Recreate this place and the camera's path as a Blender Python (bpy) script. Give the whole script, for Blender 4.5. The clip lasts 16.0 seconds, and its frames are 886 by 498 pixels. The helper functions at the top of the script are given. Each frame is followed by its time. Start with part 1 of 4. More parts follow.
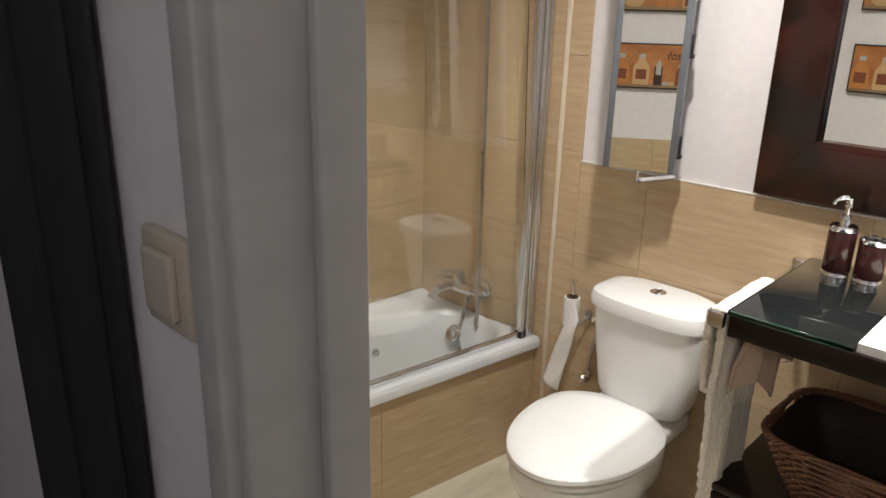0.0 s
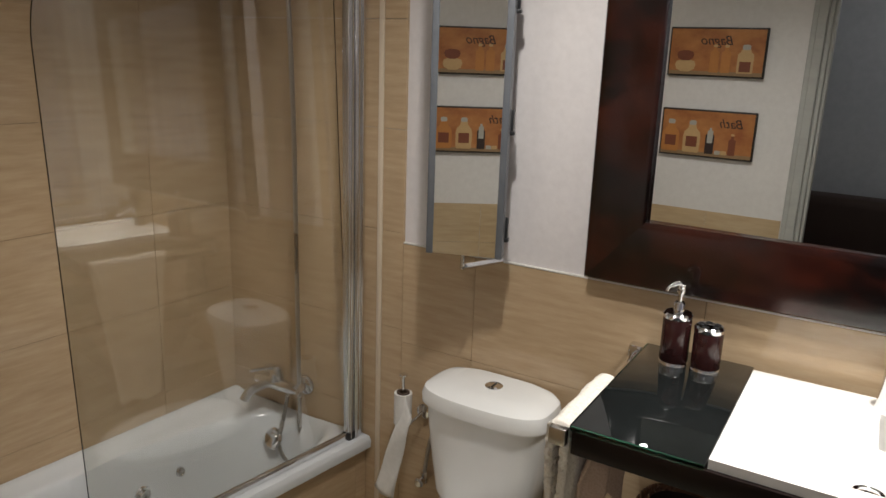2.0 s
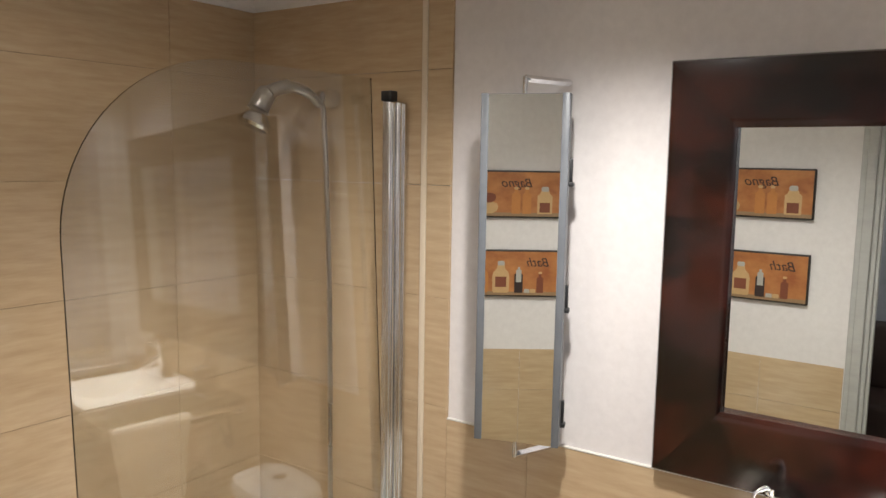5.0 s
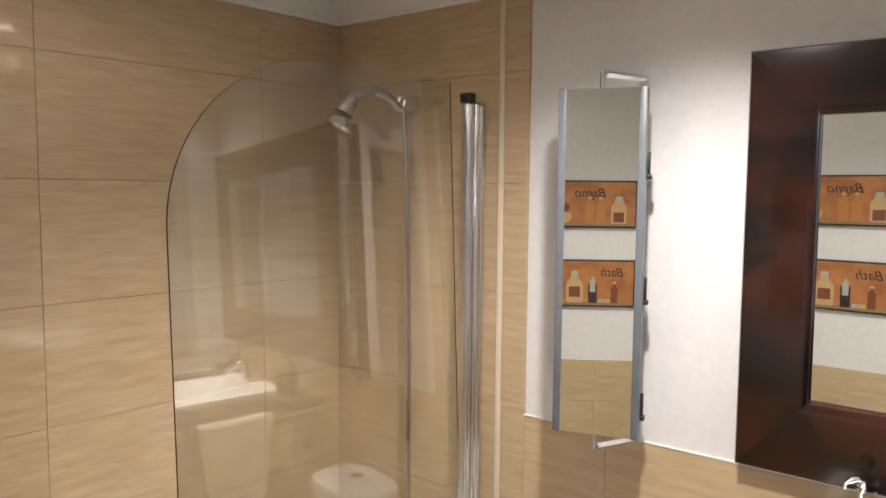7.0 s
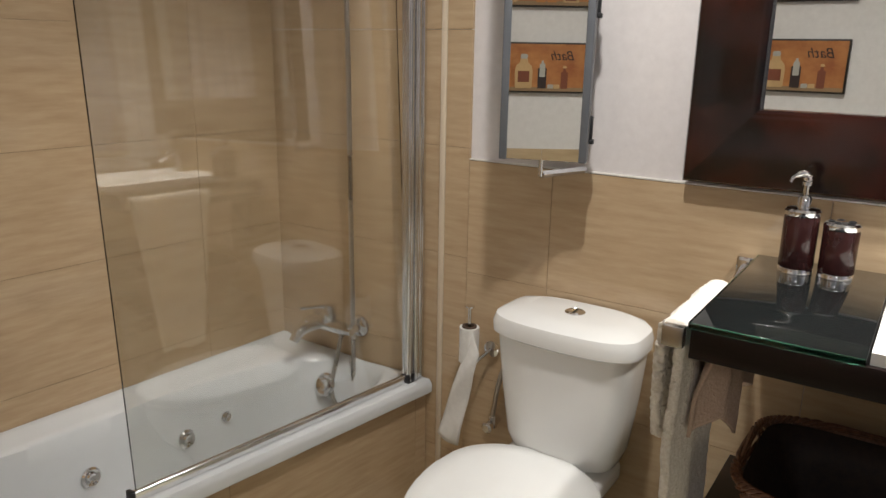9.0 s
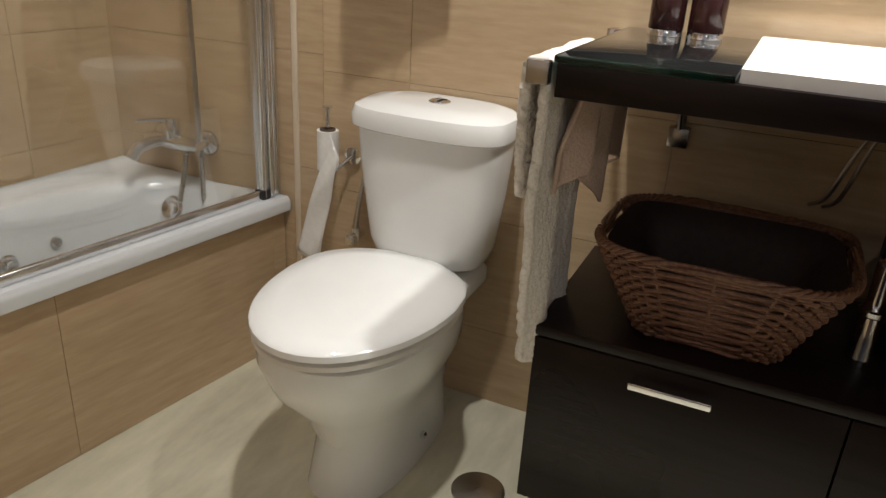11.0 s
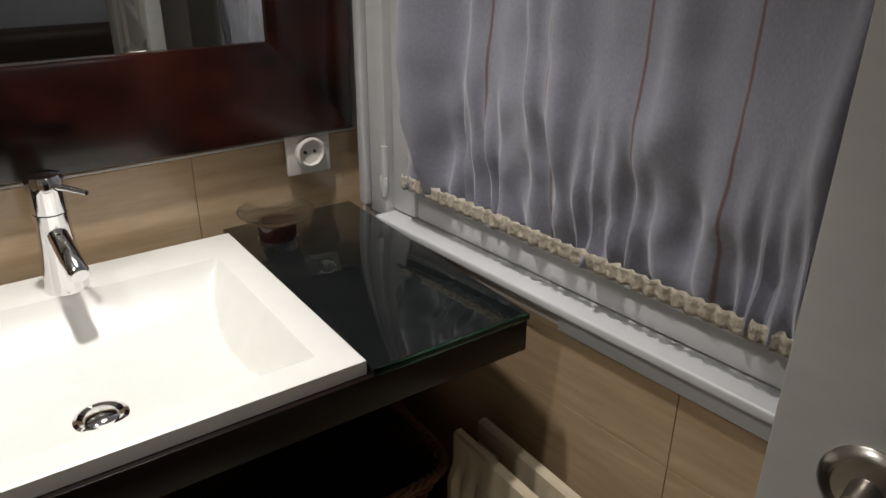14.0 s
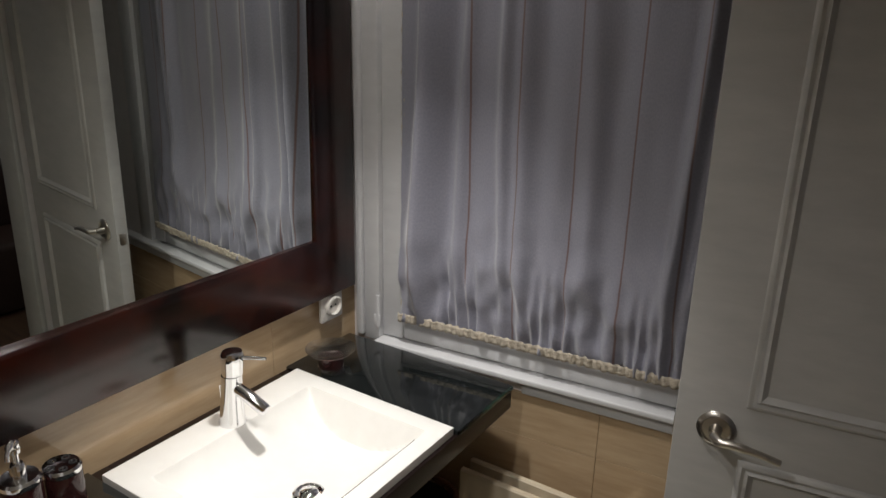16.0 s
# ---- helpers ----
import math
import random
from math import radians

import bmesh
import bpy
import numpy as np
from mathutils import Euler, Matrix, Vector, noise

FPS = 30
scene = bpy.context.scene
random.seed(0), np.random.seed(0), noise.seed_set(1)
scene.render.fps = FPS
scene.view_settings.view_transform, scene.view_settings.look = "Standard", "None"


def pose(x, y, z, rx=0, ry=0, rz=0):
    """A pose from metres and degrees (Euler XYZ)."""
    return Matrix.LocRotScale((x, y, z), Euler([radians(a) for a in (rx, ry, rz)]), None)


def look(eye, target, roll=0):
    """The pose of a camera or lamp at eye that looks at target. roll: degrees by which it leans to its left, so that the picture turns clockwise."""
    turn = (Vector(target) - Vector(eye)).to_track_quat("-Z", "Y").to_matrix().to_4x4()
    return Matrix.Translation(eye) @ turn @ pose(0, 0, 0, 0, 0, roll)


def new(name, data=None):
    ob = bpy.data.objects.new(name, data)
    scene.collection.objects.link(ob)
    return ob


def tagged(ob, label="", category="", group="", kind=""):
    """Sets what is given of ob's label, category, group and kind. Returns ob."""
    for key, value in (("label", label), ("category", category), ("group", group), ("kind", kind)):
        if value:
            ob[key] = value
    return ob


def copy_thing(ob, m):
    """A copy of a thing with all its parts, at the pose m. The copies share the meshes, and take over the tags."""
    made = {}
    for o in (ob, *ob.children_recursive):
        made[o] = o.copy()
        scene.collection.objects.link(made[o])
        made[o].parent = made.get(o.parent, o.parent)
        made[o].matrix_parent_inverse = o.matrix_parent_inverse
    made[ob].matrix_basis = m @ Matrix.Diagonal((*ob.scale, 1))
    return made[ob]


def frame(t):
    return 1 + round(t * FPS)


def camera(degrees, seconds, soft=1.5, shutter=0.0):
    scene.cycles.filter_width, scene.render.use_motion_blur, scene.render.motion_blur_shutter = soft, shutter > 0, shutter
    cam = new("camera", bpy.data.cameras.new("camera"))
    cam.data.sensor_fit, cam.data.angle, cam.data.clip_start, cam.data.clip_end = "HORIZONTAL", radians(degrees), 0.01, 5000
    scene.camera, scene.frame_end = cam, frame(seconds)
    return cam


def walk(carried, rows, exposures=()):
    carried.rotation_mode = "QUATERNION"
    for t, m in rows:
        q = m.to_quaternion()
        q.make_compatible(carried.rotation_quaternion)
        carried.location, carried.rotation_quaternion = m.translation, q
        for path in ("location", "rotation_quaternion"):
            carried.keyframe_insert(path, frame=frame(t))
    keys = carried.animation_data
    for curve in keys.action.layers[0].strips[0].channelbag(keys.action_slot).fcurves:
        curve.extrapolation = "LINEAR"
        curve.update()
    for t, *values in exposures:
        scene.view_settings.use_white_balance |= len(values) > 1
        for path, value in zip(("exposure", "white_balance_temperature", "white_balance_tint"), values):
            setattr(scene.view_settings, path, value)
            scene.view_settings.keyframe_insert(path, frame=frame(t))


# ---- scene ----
cam = camera(62.0, 16.0)
PATH = [
    (0, (-0.187, 0.24, 1.553), (1.184, 1.547, 0.908), 1.4),
    (0.5, (-0.119, 0.269, 1.504), (1.385, 1.454, 0.927), 2.6),
    (1, (-0.065, 0.305, 1.533), (1.506, 1.41, 0.977), 2.3),
    (1.5, (0.016, 0.301, 1.572), (1.627, 1.36, 1.041), 2.2),
    (2, (0.069, 0.365, 1.607), (1.728, 1.356, 1.091), 2.0),
    (2.5, (0.14, 0.422, 1.613), (1.811, 1.404, 1.12), 1.8),
    (3, (0.184, 0.441, 1.619), (1.849, 1.441, 1.14), 1.5),
    (3.5, (0.182, 0.473, 1.642), (1.865, 1.453, 1.187), 1.7),
    (4, (0.183, 0.497, 1.684), (1.871, 1.492, 1.282), 1.5),
    (4.5, (0.174, 0.495, 1.742), (1.858, 1.526, 1.427), 0.7),
    (4.7, (0.176, 0.498, 1.756), (1.857, 1.545, 1.476), 0.8),
    (6.8, (0.119, 0.512, 1.682), (1.701, 1.729, 1.543), 0.6),
    (7, (0.115, 0.493, 1.673), (1.683, 1.724, 1.511), 0.5),
    (7.5, (0.125, 0.457, 1.629), (1.676, 1.7, 1.408), 0.2),
    (8, (0.121, 0.443, 1.527), (1.679, 1.666, 1.249), 0.5),
    (8.5, (0.137, 0.465, 1.419), (1.712, 1.636, 1.036), 1.1),
    (9, (0.156, 0.506, 1.349), (1.758, 1.583, 0.827), 1.0),
    (11.3, (0.264, 0.48, 1.089), (1.966, 1.143, 0.274), 3.5),
    (11.5, (0.293, 0.452, 1.11), (2.017, 1.043, 0.286), 3.2),
    (12, (0.36, 0.378, 1.088), (2.142, 0.728, 0.25), 3.0),
    (12.5, (0.401, 0.325, 1.132), (2.226, 0.423, 0.32), 2.0),
    (13, (0.488, 0.24, 1.192), (2.296, 0.114, 0.346), 0.3),
    (13.5, (0.54, 0.257, 1.305), (2.28, -0.234, 0.448), 0.6),
    (14, (0.626, 0.378, 1.434), (2.107, -0.67, 0.593), 0.5),
    (14.5, (0.633, 0.596, 1.558), (1.733, -0.905, 0.826), 1.5),
    (15, (0.591, 0.829, 1.681), (1.558, -0.767, 0.963), 1.6),
    (15.5, (0.562, 1.001, 1.747), (1.545, -0.588, 1.033), 1.2),
    (16, (0.563, 1.163, 1.798), (1.595, -0.425, 1.156), 1.2),
]
EXPOSURES = [(0, 0.1), (1.0, -0.45), (1.5, -0.65), (2.5, -0.6), (3.5, -0.35), (4.5, 0.2), (7.0, 0.45), (8.0, 0.25), (9.0, -0.25), (11.5, -0.15), (12.0, -0.2), (13.5, -0.9), (14.0, -1.5), (14.5, -1.6), (16.0, -1.35)]
walk(cam, [(t, look(eye, target, roll)) for t, eye, target, roll in PATH], EXPOSURES)

# ---- world and light ----
world = bpy.data.worlds.new("world")
scene.world = world
world.use_nodes = True
world.node_tree.nodes["Background"].inputs[0].default_value = (0.03, 0.035, 0.05, 1)
world.node_tree.nodes["Background"].inputs[1].default_value = 0.3

CEIL = 2.26
# Third beam lifts the curtain; fourth is a weak fill added over the bath.
SPOTS = [(1.15, 0.97, 64, 140, 0.9), (1.36, 0.22, 165, 75, 1.0), (1.42, 0.02, 9, 150, 0.7), (0.80, 1.60, 4, 172, 0.4)]
for sx, sy, power, wide, blend in SPOTS:
    lamp = bpy.data.lights.new("spot_beam", "SPOT")
    lamp.energy, lamp.spot_size, lamp.spot_blend = power, radians(wide), blend
    lamp.shadow_soft_size, lamp.color = 0.035, (1.0, 0.97, 0.93)
    new("spot_beam", lamp).location = (sx, sy, CEIL - 0.03)
lamp = bpy.data.lights.new("hall_beam", "POINT")
lamp.energy, lamp.shadow_soft_size, lamp.color = 13, 0.06, (1.0, 0.97, 1.0)
new("hall_beam", lamp).location = (-0.9, -0.35, 2.15)


# ---- materials ----
def tree(name, rough=0.5, metal=0.0, **more):
    m = bpy.data.materials.new(name)
    m.use_nodes = True
    t = m.node_tree
    b = t.nodes["Principled BSDF"]
    b.inputs["Roughness"].default_value, b.inputs["Metallic"].default_value = rough, metal
    for key, value in more.items():
        b.inputs[key.replace("_", " ")].default_value = value
    return m, t, b


def grain(t, b, lo, hi, scale, detail=6.0, bump=0.0, rough=None, coords="world", contrast=(0.3, 0.7), spots=0.0):
    """Two-scale noise between two colours, with relief and uneven gloss."""
    if coords == "world":
        src = t.nodes.new("ShaderNodeNewGeometry").outputs["Position"]
    else:
        src = t.nodes.new("ShaderNodeTexCoord").outputs["Object"]
    mp = t.nodes.new("ShaderNodeMapping")
    mp.inputs["Scale"].default_value = scale
    t.links.new(src, mp.inputs["Vector"])
    info = t.nodes.new("ShaderNodeObjectInfo")
    off = t.nodes.new("ShaderNodeVectorMath")
    off.operation = "MULTIPLY_ADD"
    off.inputs[1].default_value = (17.0, 31.0, 11.0)
    t.links.new(info.outputs["Random"], off.inputs[0])
    t.links.new(mp.outputs[0], off.inputs[2])
    n = t.nodes.new("ShaderNodeTexNoise")
    n.inputs["Scale"].default_value, n.inputs["Detail"].default_value, n.inputs["Roughness"].default_value = 1.0, detail, 0.62
    t.links.new(off.outputs[0], n.inputs["Vector"])
    r = t.nodes.new("ShaderNodeValToRGB")
    r.color_ramp.elements[0].position, r.color_ramp.elements[1].position = contrast
    r.color_ramp.elements[0].color, r.color_ramp.elements[1].color = (*lo, 1), (*hi, 1)
    t.links.new(n.outputs[0], r.inputs[0])
    big = t.nodes.new("ShaderNodeTexNoise")
    big.inputs["Scale"].default_value, big.inputs["Detail"].default_value = 2.3, 2.0
    t.links.new(src, big.inputs["Vector"])
    mix = t.nodes.new("ShaderNodeMixRGB")
    mix.blend_type = "MULTIPLY"
    mix.inputs[0].default_value = 0.25 + spots
    t.links.new(r.outputs[0], mix.inputs[1])
    tone = t.nodes.new("ShaderNodeValToRGB")
    tone.color_ramp.elements[0].position, tone.color_ramp.elements[1].position = 0.3, 0.7
    tone.color_ramp.elements[0].color, tone.color_ramp.elements[1].color = (0.72, 0.72, 0.72, 1), (1, 1, 1, 1)
    t.links.new(big.outputs[0], tone.inputs[0])
    t.links.new(tone.outputs[0], mix.inputs[2])
    t.links.new(mix.outputs[0], b.inputs["Base Color"])
    if bump:
        bp = t.nodes.new("ShaderNodeBump")
        bp.inputs["Strength"].default_value, bp.inputs["Distance"].default_value = bump, 0.004
        t.links.new(n.outputs[0], bp.inputs["Height"])
        t.links.new(bp.outputs[0], b.inputs["Normal"])
    if rough:
        rr = t.nodes.new("ShaderNodeMapRange")
        rr.inputs[3].default_value, rr.inputs[4].default_value = rough
        t.links.new(big.outputs[0], rr.inputs[0])
        t.links.new(rr.outputs[0], b.inputs["Roughness"])


def surface(name, lo, hi, scale, rough=(0.4, 0.6), metal=0.0, bump=0.1, contrast=(0.3, 0.7), coords="world", detail=6.0, spots=0.0, **more):
    m, t, b = tree(name, rough[0], metal, **more)
    grain(t, b, lo, hi, scale, detail, bump, rough, coords, contrast, spots)
    return m


TILE = surface("beige_tile", (0.455, 0.32, 0.19), (0.585, 0.44, 0.28), (8, 8, 64), (0.04, 0.085), bump=0.008, contrast=(0.25, 0.75))
GROUT = surface("grout", (0.45, 0.33, 0.20), (0.51, 0.385, 0.245), (60, 60, 60), (0.7, 0.9))
TRIMM = surface("tile_trim", (0.66, 0.55, 0.41), (0.72, 0.61, 0.47), (20, 20, 6), (0.2, 0.3), bump=0.01)
PAINT = surface("white_wall_paint", (0.70, 0.66, 0.65), (0.76, 0.72, 0.71), (40, 40, 40), (0.55, 0.7), bump=0.05)
# White paint darkened for the shade that lies on door, lining and casings.
DOORM = surface("shaded_white_door_paint", (0.40, 0.39, 0.375), (0.46, 0.45, 0.43), (9, 9, 30), (0.34, 0.46), bump=0.03)
GLOSS = surface("white_gloss_paint", (0.64, 0.64, 0.65), (0.70, 0.70, 0.71), (9, 9, 30), (0.32, 0.45), bump=0.03)
CEILM = surface("ceiling_paint", (0.74, 0.72, 0.70), (0.80, 0.78, 0.76), (30, 30, 30), (0.7, 0.85))
FLOORM = surface("pale_floor_tile", (0.55, 0.53, 0.40), (0.72, 0.68, 0.53), (6, 18, 6), (0.10, 0.2), bump=0.03)
CERAM = surface("white_ceramic", (0.80, 0.80, 0.78), (0.85, 0.85, 0.83), (3, 3, 3), (0.05, 0.1), bump=0.0)
ACRYL = surface("white_acrylic", (0.67, 0.69, 0.70), (0.74, 0.76, 0.77), (3, 3, 3), (0.1, 0.16), bump=0.0)
SOLID = surface("cream_sink_resin", (0.82, 0.80, 0.76), (0.86, 0.84, 0.80), (25, 25, 25), (0.3, 0.4), bump=0.01)
WENGE = surface("dark_wenge_wood", (0.006, 0.0035, 0.003), (0.016, 0.009, 0.008), (60, 5, 60), (0.22, 0.36), bump=0.05, Specular_IOR_Level=0.22)
FRAMEW = surface("mahogany_stained_wood", (0.003, 0.0012, 0.001), (0.062, 0.011, 0.005), (16, 6, 8), (0.14, 0.26), bump=0.1, contrast=(0.42, 0.85), Coat_Weight=0.3, Coat_Roughness=0.1)
CHROME = surface("chrome", (0.78, 0.78, 0.79), (0.85, 0.85, 0.86), (8, 8, 8), (0.04, 0.12), metal=1.0, bump=0.0)
ALU = surface("polished_aluminium", (0.72, 0.72, 0.73), (0.82, 0.82, 0.83), (80, 80, 3), (0.14, 0.24), metal=1.0, bump=0.02)
STEEL = surface("brushed_nickel", (0.45, 0.42, 0.38), (0.55, 0.52, 0.48), (60, 10, 60), (0.22, 0.34), metal=1.0, bump=0.03)
GREYP = surface("grey_lacquer", (0.12, 0.13, 0.145), (0.15, 0.16, 0.175), (20, 20, 20), (0.3, 0.42))
BLACK = surface("black_plastic", (0.012, 0.012, 0.013), (0.022, 0.022, 0.023), (40, 40, 40), (0.3, 0.5))
BROWNC = surface("dark_brown_glaze", (0.018, 0.006, 0.006), (0.04, 0.013, 0.012), (14, 14, 14), (0.07, 0.14), bump=0.0)
WICKER = surface("brown_wicker", (0.05, 0.018, 0.009), (0.26, 0.115, 0.055), (120, 120, 120), (0.4, 0.6), bump=0.3, contrast=(0.2, 0.8))
WICKIN = surface("basket_inside_shade", (0.012, 0.006, 0.004), (0.035, 0.018, 0.01), (70, 70, 70), (0.6, 0.8))
TERRY = surface("cream_terry_cloth", (0.74, 0.67, 0.57), (0.90, 0.85, 0.77), (150, 190, 190), (0.85, 0.95), bump=0.9, contrast=(0.3, 0.62))
TERRYP = surface("pinkish_beige_cloth", (0.50, 0.36, 0.27), (0.62, 0.47, 0.37), (230, 230, 230), (0.85, 0.95), bump=0.6)
PAPER = surface("tissue_paper", (0.72, 0.70, 0.66), (0.80, 0.78, 0.74), (60, 60, 60), (0.8, 0.9), bump=0.2)
CARD = surface("cardboard", (0.07, 0.045, 0.03), (0.10, 0.065, 0.045), (60, 60, 60), (0.8, 0.9))
RADM = surface("cream_radiator_enamel", (0.56, 0.47, 0.34), (0.64, 0.55, 0.41), (12, 12, 12), (0.3, 0.42), bump=0.02)
LACE = surface("beige_lace", (0.42, 0.36, 0.28), (0.62, 0.55, 0.45), (160, 160, 160), (0.85, 0.95), bump=0.9, contrast=(0.35, 0.6))
PLASTW = surface("white_plastic", (0.68, 0.65, 0.60), (0.74, 0.71, 0.66), (20, 20, 20), (0.28, 0.4), bump=0.0)
SWITCHM = surface("ivory_plastic", (0.46, 0.40, 0.32), (0.52, 0.46, 0.38), (20, 20, 20), (0.3, 0.45), bump=0.0)
NIGHT = surface("night_glass_dark", (0.010, 0.012, 0.02), (0.02, 0.025, 0.04), (3, 3, 3), (0.1, 0.2), bump=0.0)
HALLC = surface("black_hall_sheet", (0.006, 0.006, 0.007), (0.014, 0.014, 0.016), (60, 60, 6), (0.8, 0.9))
HALLW = surface("grey_hall_paint", (0.48, 0.50, 0.53), (0.54, 0.56, 0.59), (20, 20, 20), (0.6, 0.8))
HALLF = surface("brown_hall_floor", (0.10, 0.06, 0.035), (0.17, 0.10, 0.06), (5, 40, 5), (0.3, 0.45))
HOLE = surface("drain_hole_black", (0.004, 0.004, 0.004), (0.008, 0.008, 0.008), (30, 30, 30), (0.6, 0.8))

MIRROR, _t, _b = tree("mirror_silver", 0.004, 1.0)
_b.inputs["Base Color"].default_value = (0.86, 0.89, 0.86, 1)
GLASS, _t, _b = tree("clear_glass", 0.0, 0.0, Transmission_Weight=1.0, IOR=1.5)
_b.inputs["Base Color"].default_value = (0.93, 0.97, 0.95, 1)
SCREENG, _t, _b = tree("tinted_screen_glass", 0.0, 0.0, Transmission_Weight=1.0, IOR=1.72)
_b.inputs["Base Color"].default_value = (0.83, 0.84, 0.82, 1)
DISHG, _t, _b = tree("thin_dish_glass", 0.02, 0.0, Transmission_Weight=1.0, IOR=1.45, Alpha=0.5)
_b.inputs["Base Color"].default_value = (0.97, 0.98, 0.97, 1)
BLACKG = surface("black_backed_glass", (0.006, 0.007, 0.007), (0.011, 0.013, 0.013), (4, 4, 4), (0.015, 0.03), bump=0.0)
GREENG, _t, _b = tree("green_edged_glass", 0.0, 0.0, Transmission_Weight=1.0, IOR=1.5)
_b.inputs["Base Color"].default_value = (0.10, 0.42, 0.34, 1)
BULB, _t, _b = tree("halogen_bulb", 0.4)
_b.inputs["Base Color"].default_value = (1, 0.9, 0.75, 1)
_b.inputs["Emission Color"].default_value = (1.0, 0.85, 0.65, 1)
_b.inputs["Emission Strength"].default_value = 25.0

# curtain cloth: fine weave, thin red stripes, lets some light through
CURT, _t, _b = tree("grey_striped_voile", 0.42, 0.0, Sheen_Weight=0.4, Specular_IOR_Level=0.55)
_g = _t.nodes.new("ShaderNodeUVMap")
_w = _t.nodes.new("ShaderNodeTexWave")
_w.wave_type, _w.bands_direction = "BANDS", "X"
_w.inputs["Scale"].default_value, _w.inputs["Distortion"].default_value = 1.15, 0.0
_t.links.new(_g.outputs[0], _w.inputs["Vector"])
_r = _t.nodes.new("ShaderNodeValToRGB")
_r.color_ramp.elements[0].position, _r.color_ramp.elements[1].position = 0.996, 0.999
_r.color_ramp.elements[0].color, _r.color_ramp.elements[1].color = (0.34, 0.34, 0.41, 1), (0.22, 0.13, 0.12, 1)
_t.links.new(_w.outputs[0], _r.inputs[0])
_n = _t.nodes.new("ShaderNodeTexNoise")
_n.inputs["Scale"].default_value, _n.inputs["Detail"].default_value = 160.0, 3.0
_t.links.new(_g.outputs[0], _n.inputs["Vector"])
_m = _t.nodes.new("ShaderNodeMixRGB")
_m.blend_type = "MULTIPLY"
_m.inputs[0].default_value = 0.35
_t.links.new(_r.outputs[0], _m.inputs[1])
_t.links.new(_n.outputs[0], _m.inputs[2])
_t.links.new(_m.outputs[0], _b.inputs["Base Color"])
_bp = _t.nodes.new("ShaderNodeBump")
_bp.inputs["Strength"].default_value, _bp.inputs["Distance"].default_value = 0.25, 0.002
_t.links.new(_n.outputs[0], _bp.inputs["Height"])
_t.links.new(_bp.outputs[0], _b.inputs["Normal"])


def flat(name, col, rough=0.5):
    return surface(name, tuple(c * 0.9 for c in col), col, (90, 90, 90), (rough, rough + 0.1), bump=0.0)


# ---- shape helpers ----
def finish(name, bm, material, parent=None, label="", smooth=True):
    bmesh.ops.recalc_face_normals(bm, faces=bm.faces)
    me = bpy.data.meshes.new(name)
    bm.to_mesh(me)
    bm.free()
    me.materials.append(material)
    if smooth:
        me.shade_smooth()
        me.set_sharp_from_angle(angle=radians(38))
    ob = new(name, me)
    if parent is not None:
        ob.parent = parent
    if label:
        tagged(ob, label)
    return ob


def part(name, bm, material, parent, label=""):
    return finish(name, bm, material, parent, label)


def thing(name, at, label, category, group="", kind=""):
    ob = new(name)
    ob.empty_display_size = 0.05
    ob.matrix_basis = Matrix.Translation(at)
    return tagged(ob, label, category, group, kind)


SSKEW, ASKEW = 0.092, ("window_1", "curtain")


def askew(bm):
    """The window wall is out of square with the room."""
    for v in bm.verts:
        v.co.y -= (1.75 - v.co.x) * SSKEW
    return bm


def local(bm, parent):
    """Shifts world-built geometry into its parent's place."""
    if parent.name in ASKEW:
        askew(bm)
    inv = parent.matrix_basis.inverted()
    bmesh.ops.transform(bm, matrix=inv, verts=bm.verts)
    return bm


def slab(lo, hi, bevel=0.0, seg=2, bm=None):
    own = bmesh.new()
    bmesh.ops.create_cube(own, size=1)
    for v in own.verts:
        v.co = Vector([(lo[i] + hi[i]) / 2 + v.co[i] * (hi[i] - lo[i]) for i in range(3)])
    if bevel:
        bmesh.ops.bevel(own, geom=own.edges[:], offset=bevel, segments=seg, affect="EDGES", profile=0.5)
    if bm is None:
        return own
    return join(bm, own)


def join(bm, other):
    me = bpy.data.meshes.new("tmp")
    other.to_mesh(me)
    other.free()
    bm.from_mesh(me)
    bpy.data.meshes.remove(me)
    return bm


def loft(rings, caps=True, closed=True, bm=None):
    bm = bm or bmesh.new()
    rows = [[bm.verts.new(p) for p in r] for r in rings]
    n = len(rows[0])
    for a, b in zip(rows, rows[1:]):
        for i in range(n if closed else n - 1):
            j = (i + 1) % n
            bm.faces.new((a[i], a[j], b[j], b[i]))
    if caps:
        bm.faces.new(rows[0][::-1])
        bm.faces.new(rows[-1])
    return bm


def oval(cx, cy, z, a, b, power=2.0, n=40):
    """A superellipse ring."""
    out = []
    for i in range(n):
        w = 2 * math.pi * i / n
        c, s = math.cos(w), math.sin(w)
        out.append((cx + a * math.copysign(abs(c) ** (2 / power), c), cy + b * math.copysign(abs(s) ** (2 / power), s), z))
    return out


def lathe(profile, at, n=32, bm=None, caps=True):
    """profile: (radius, height) pairs, bottom to top."""
    return loft([[(at[0] + r * math.cos(2 * math.pi * i / n), at[1] + r * math.sin(2 * math.pi * i / n), at[2] + h) for i in range(n)] for r, h in profile], caps, True, bm)


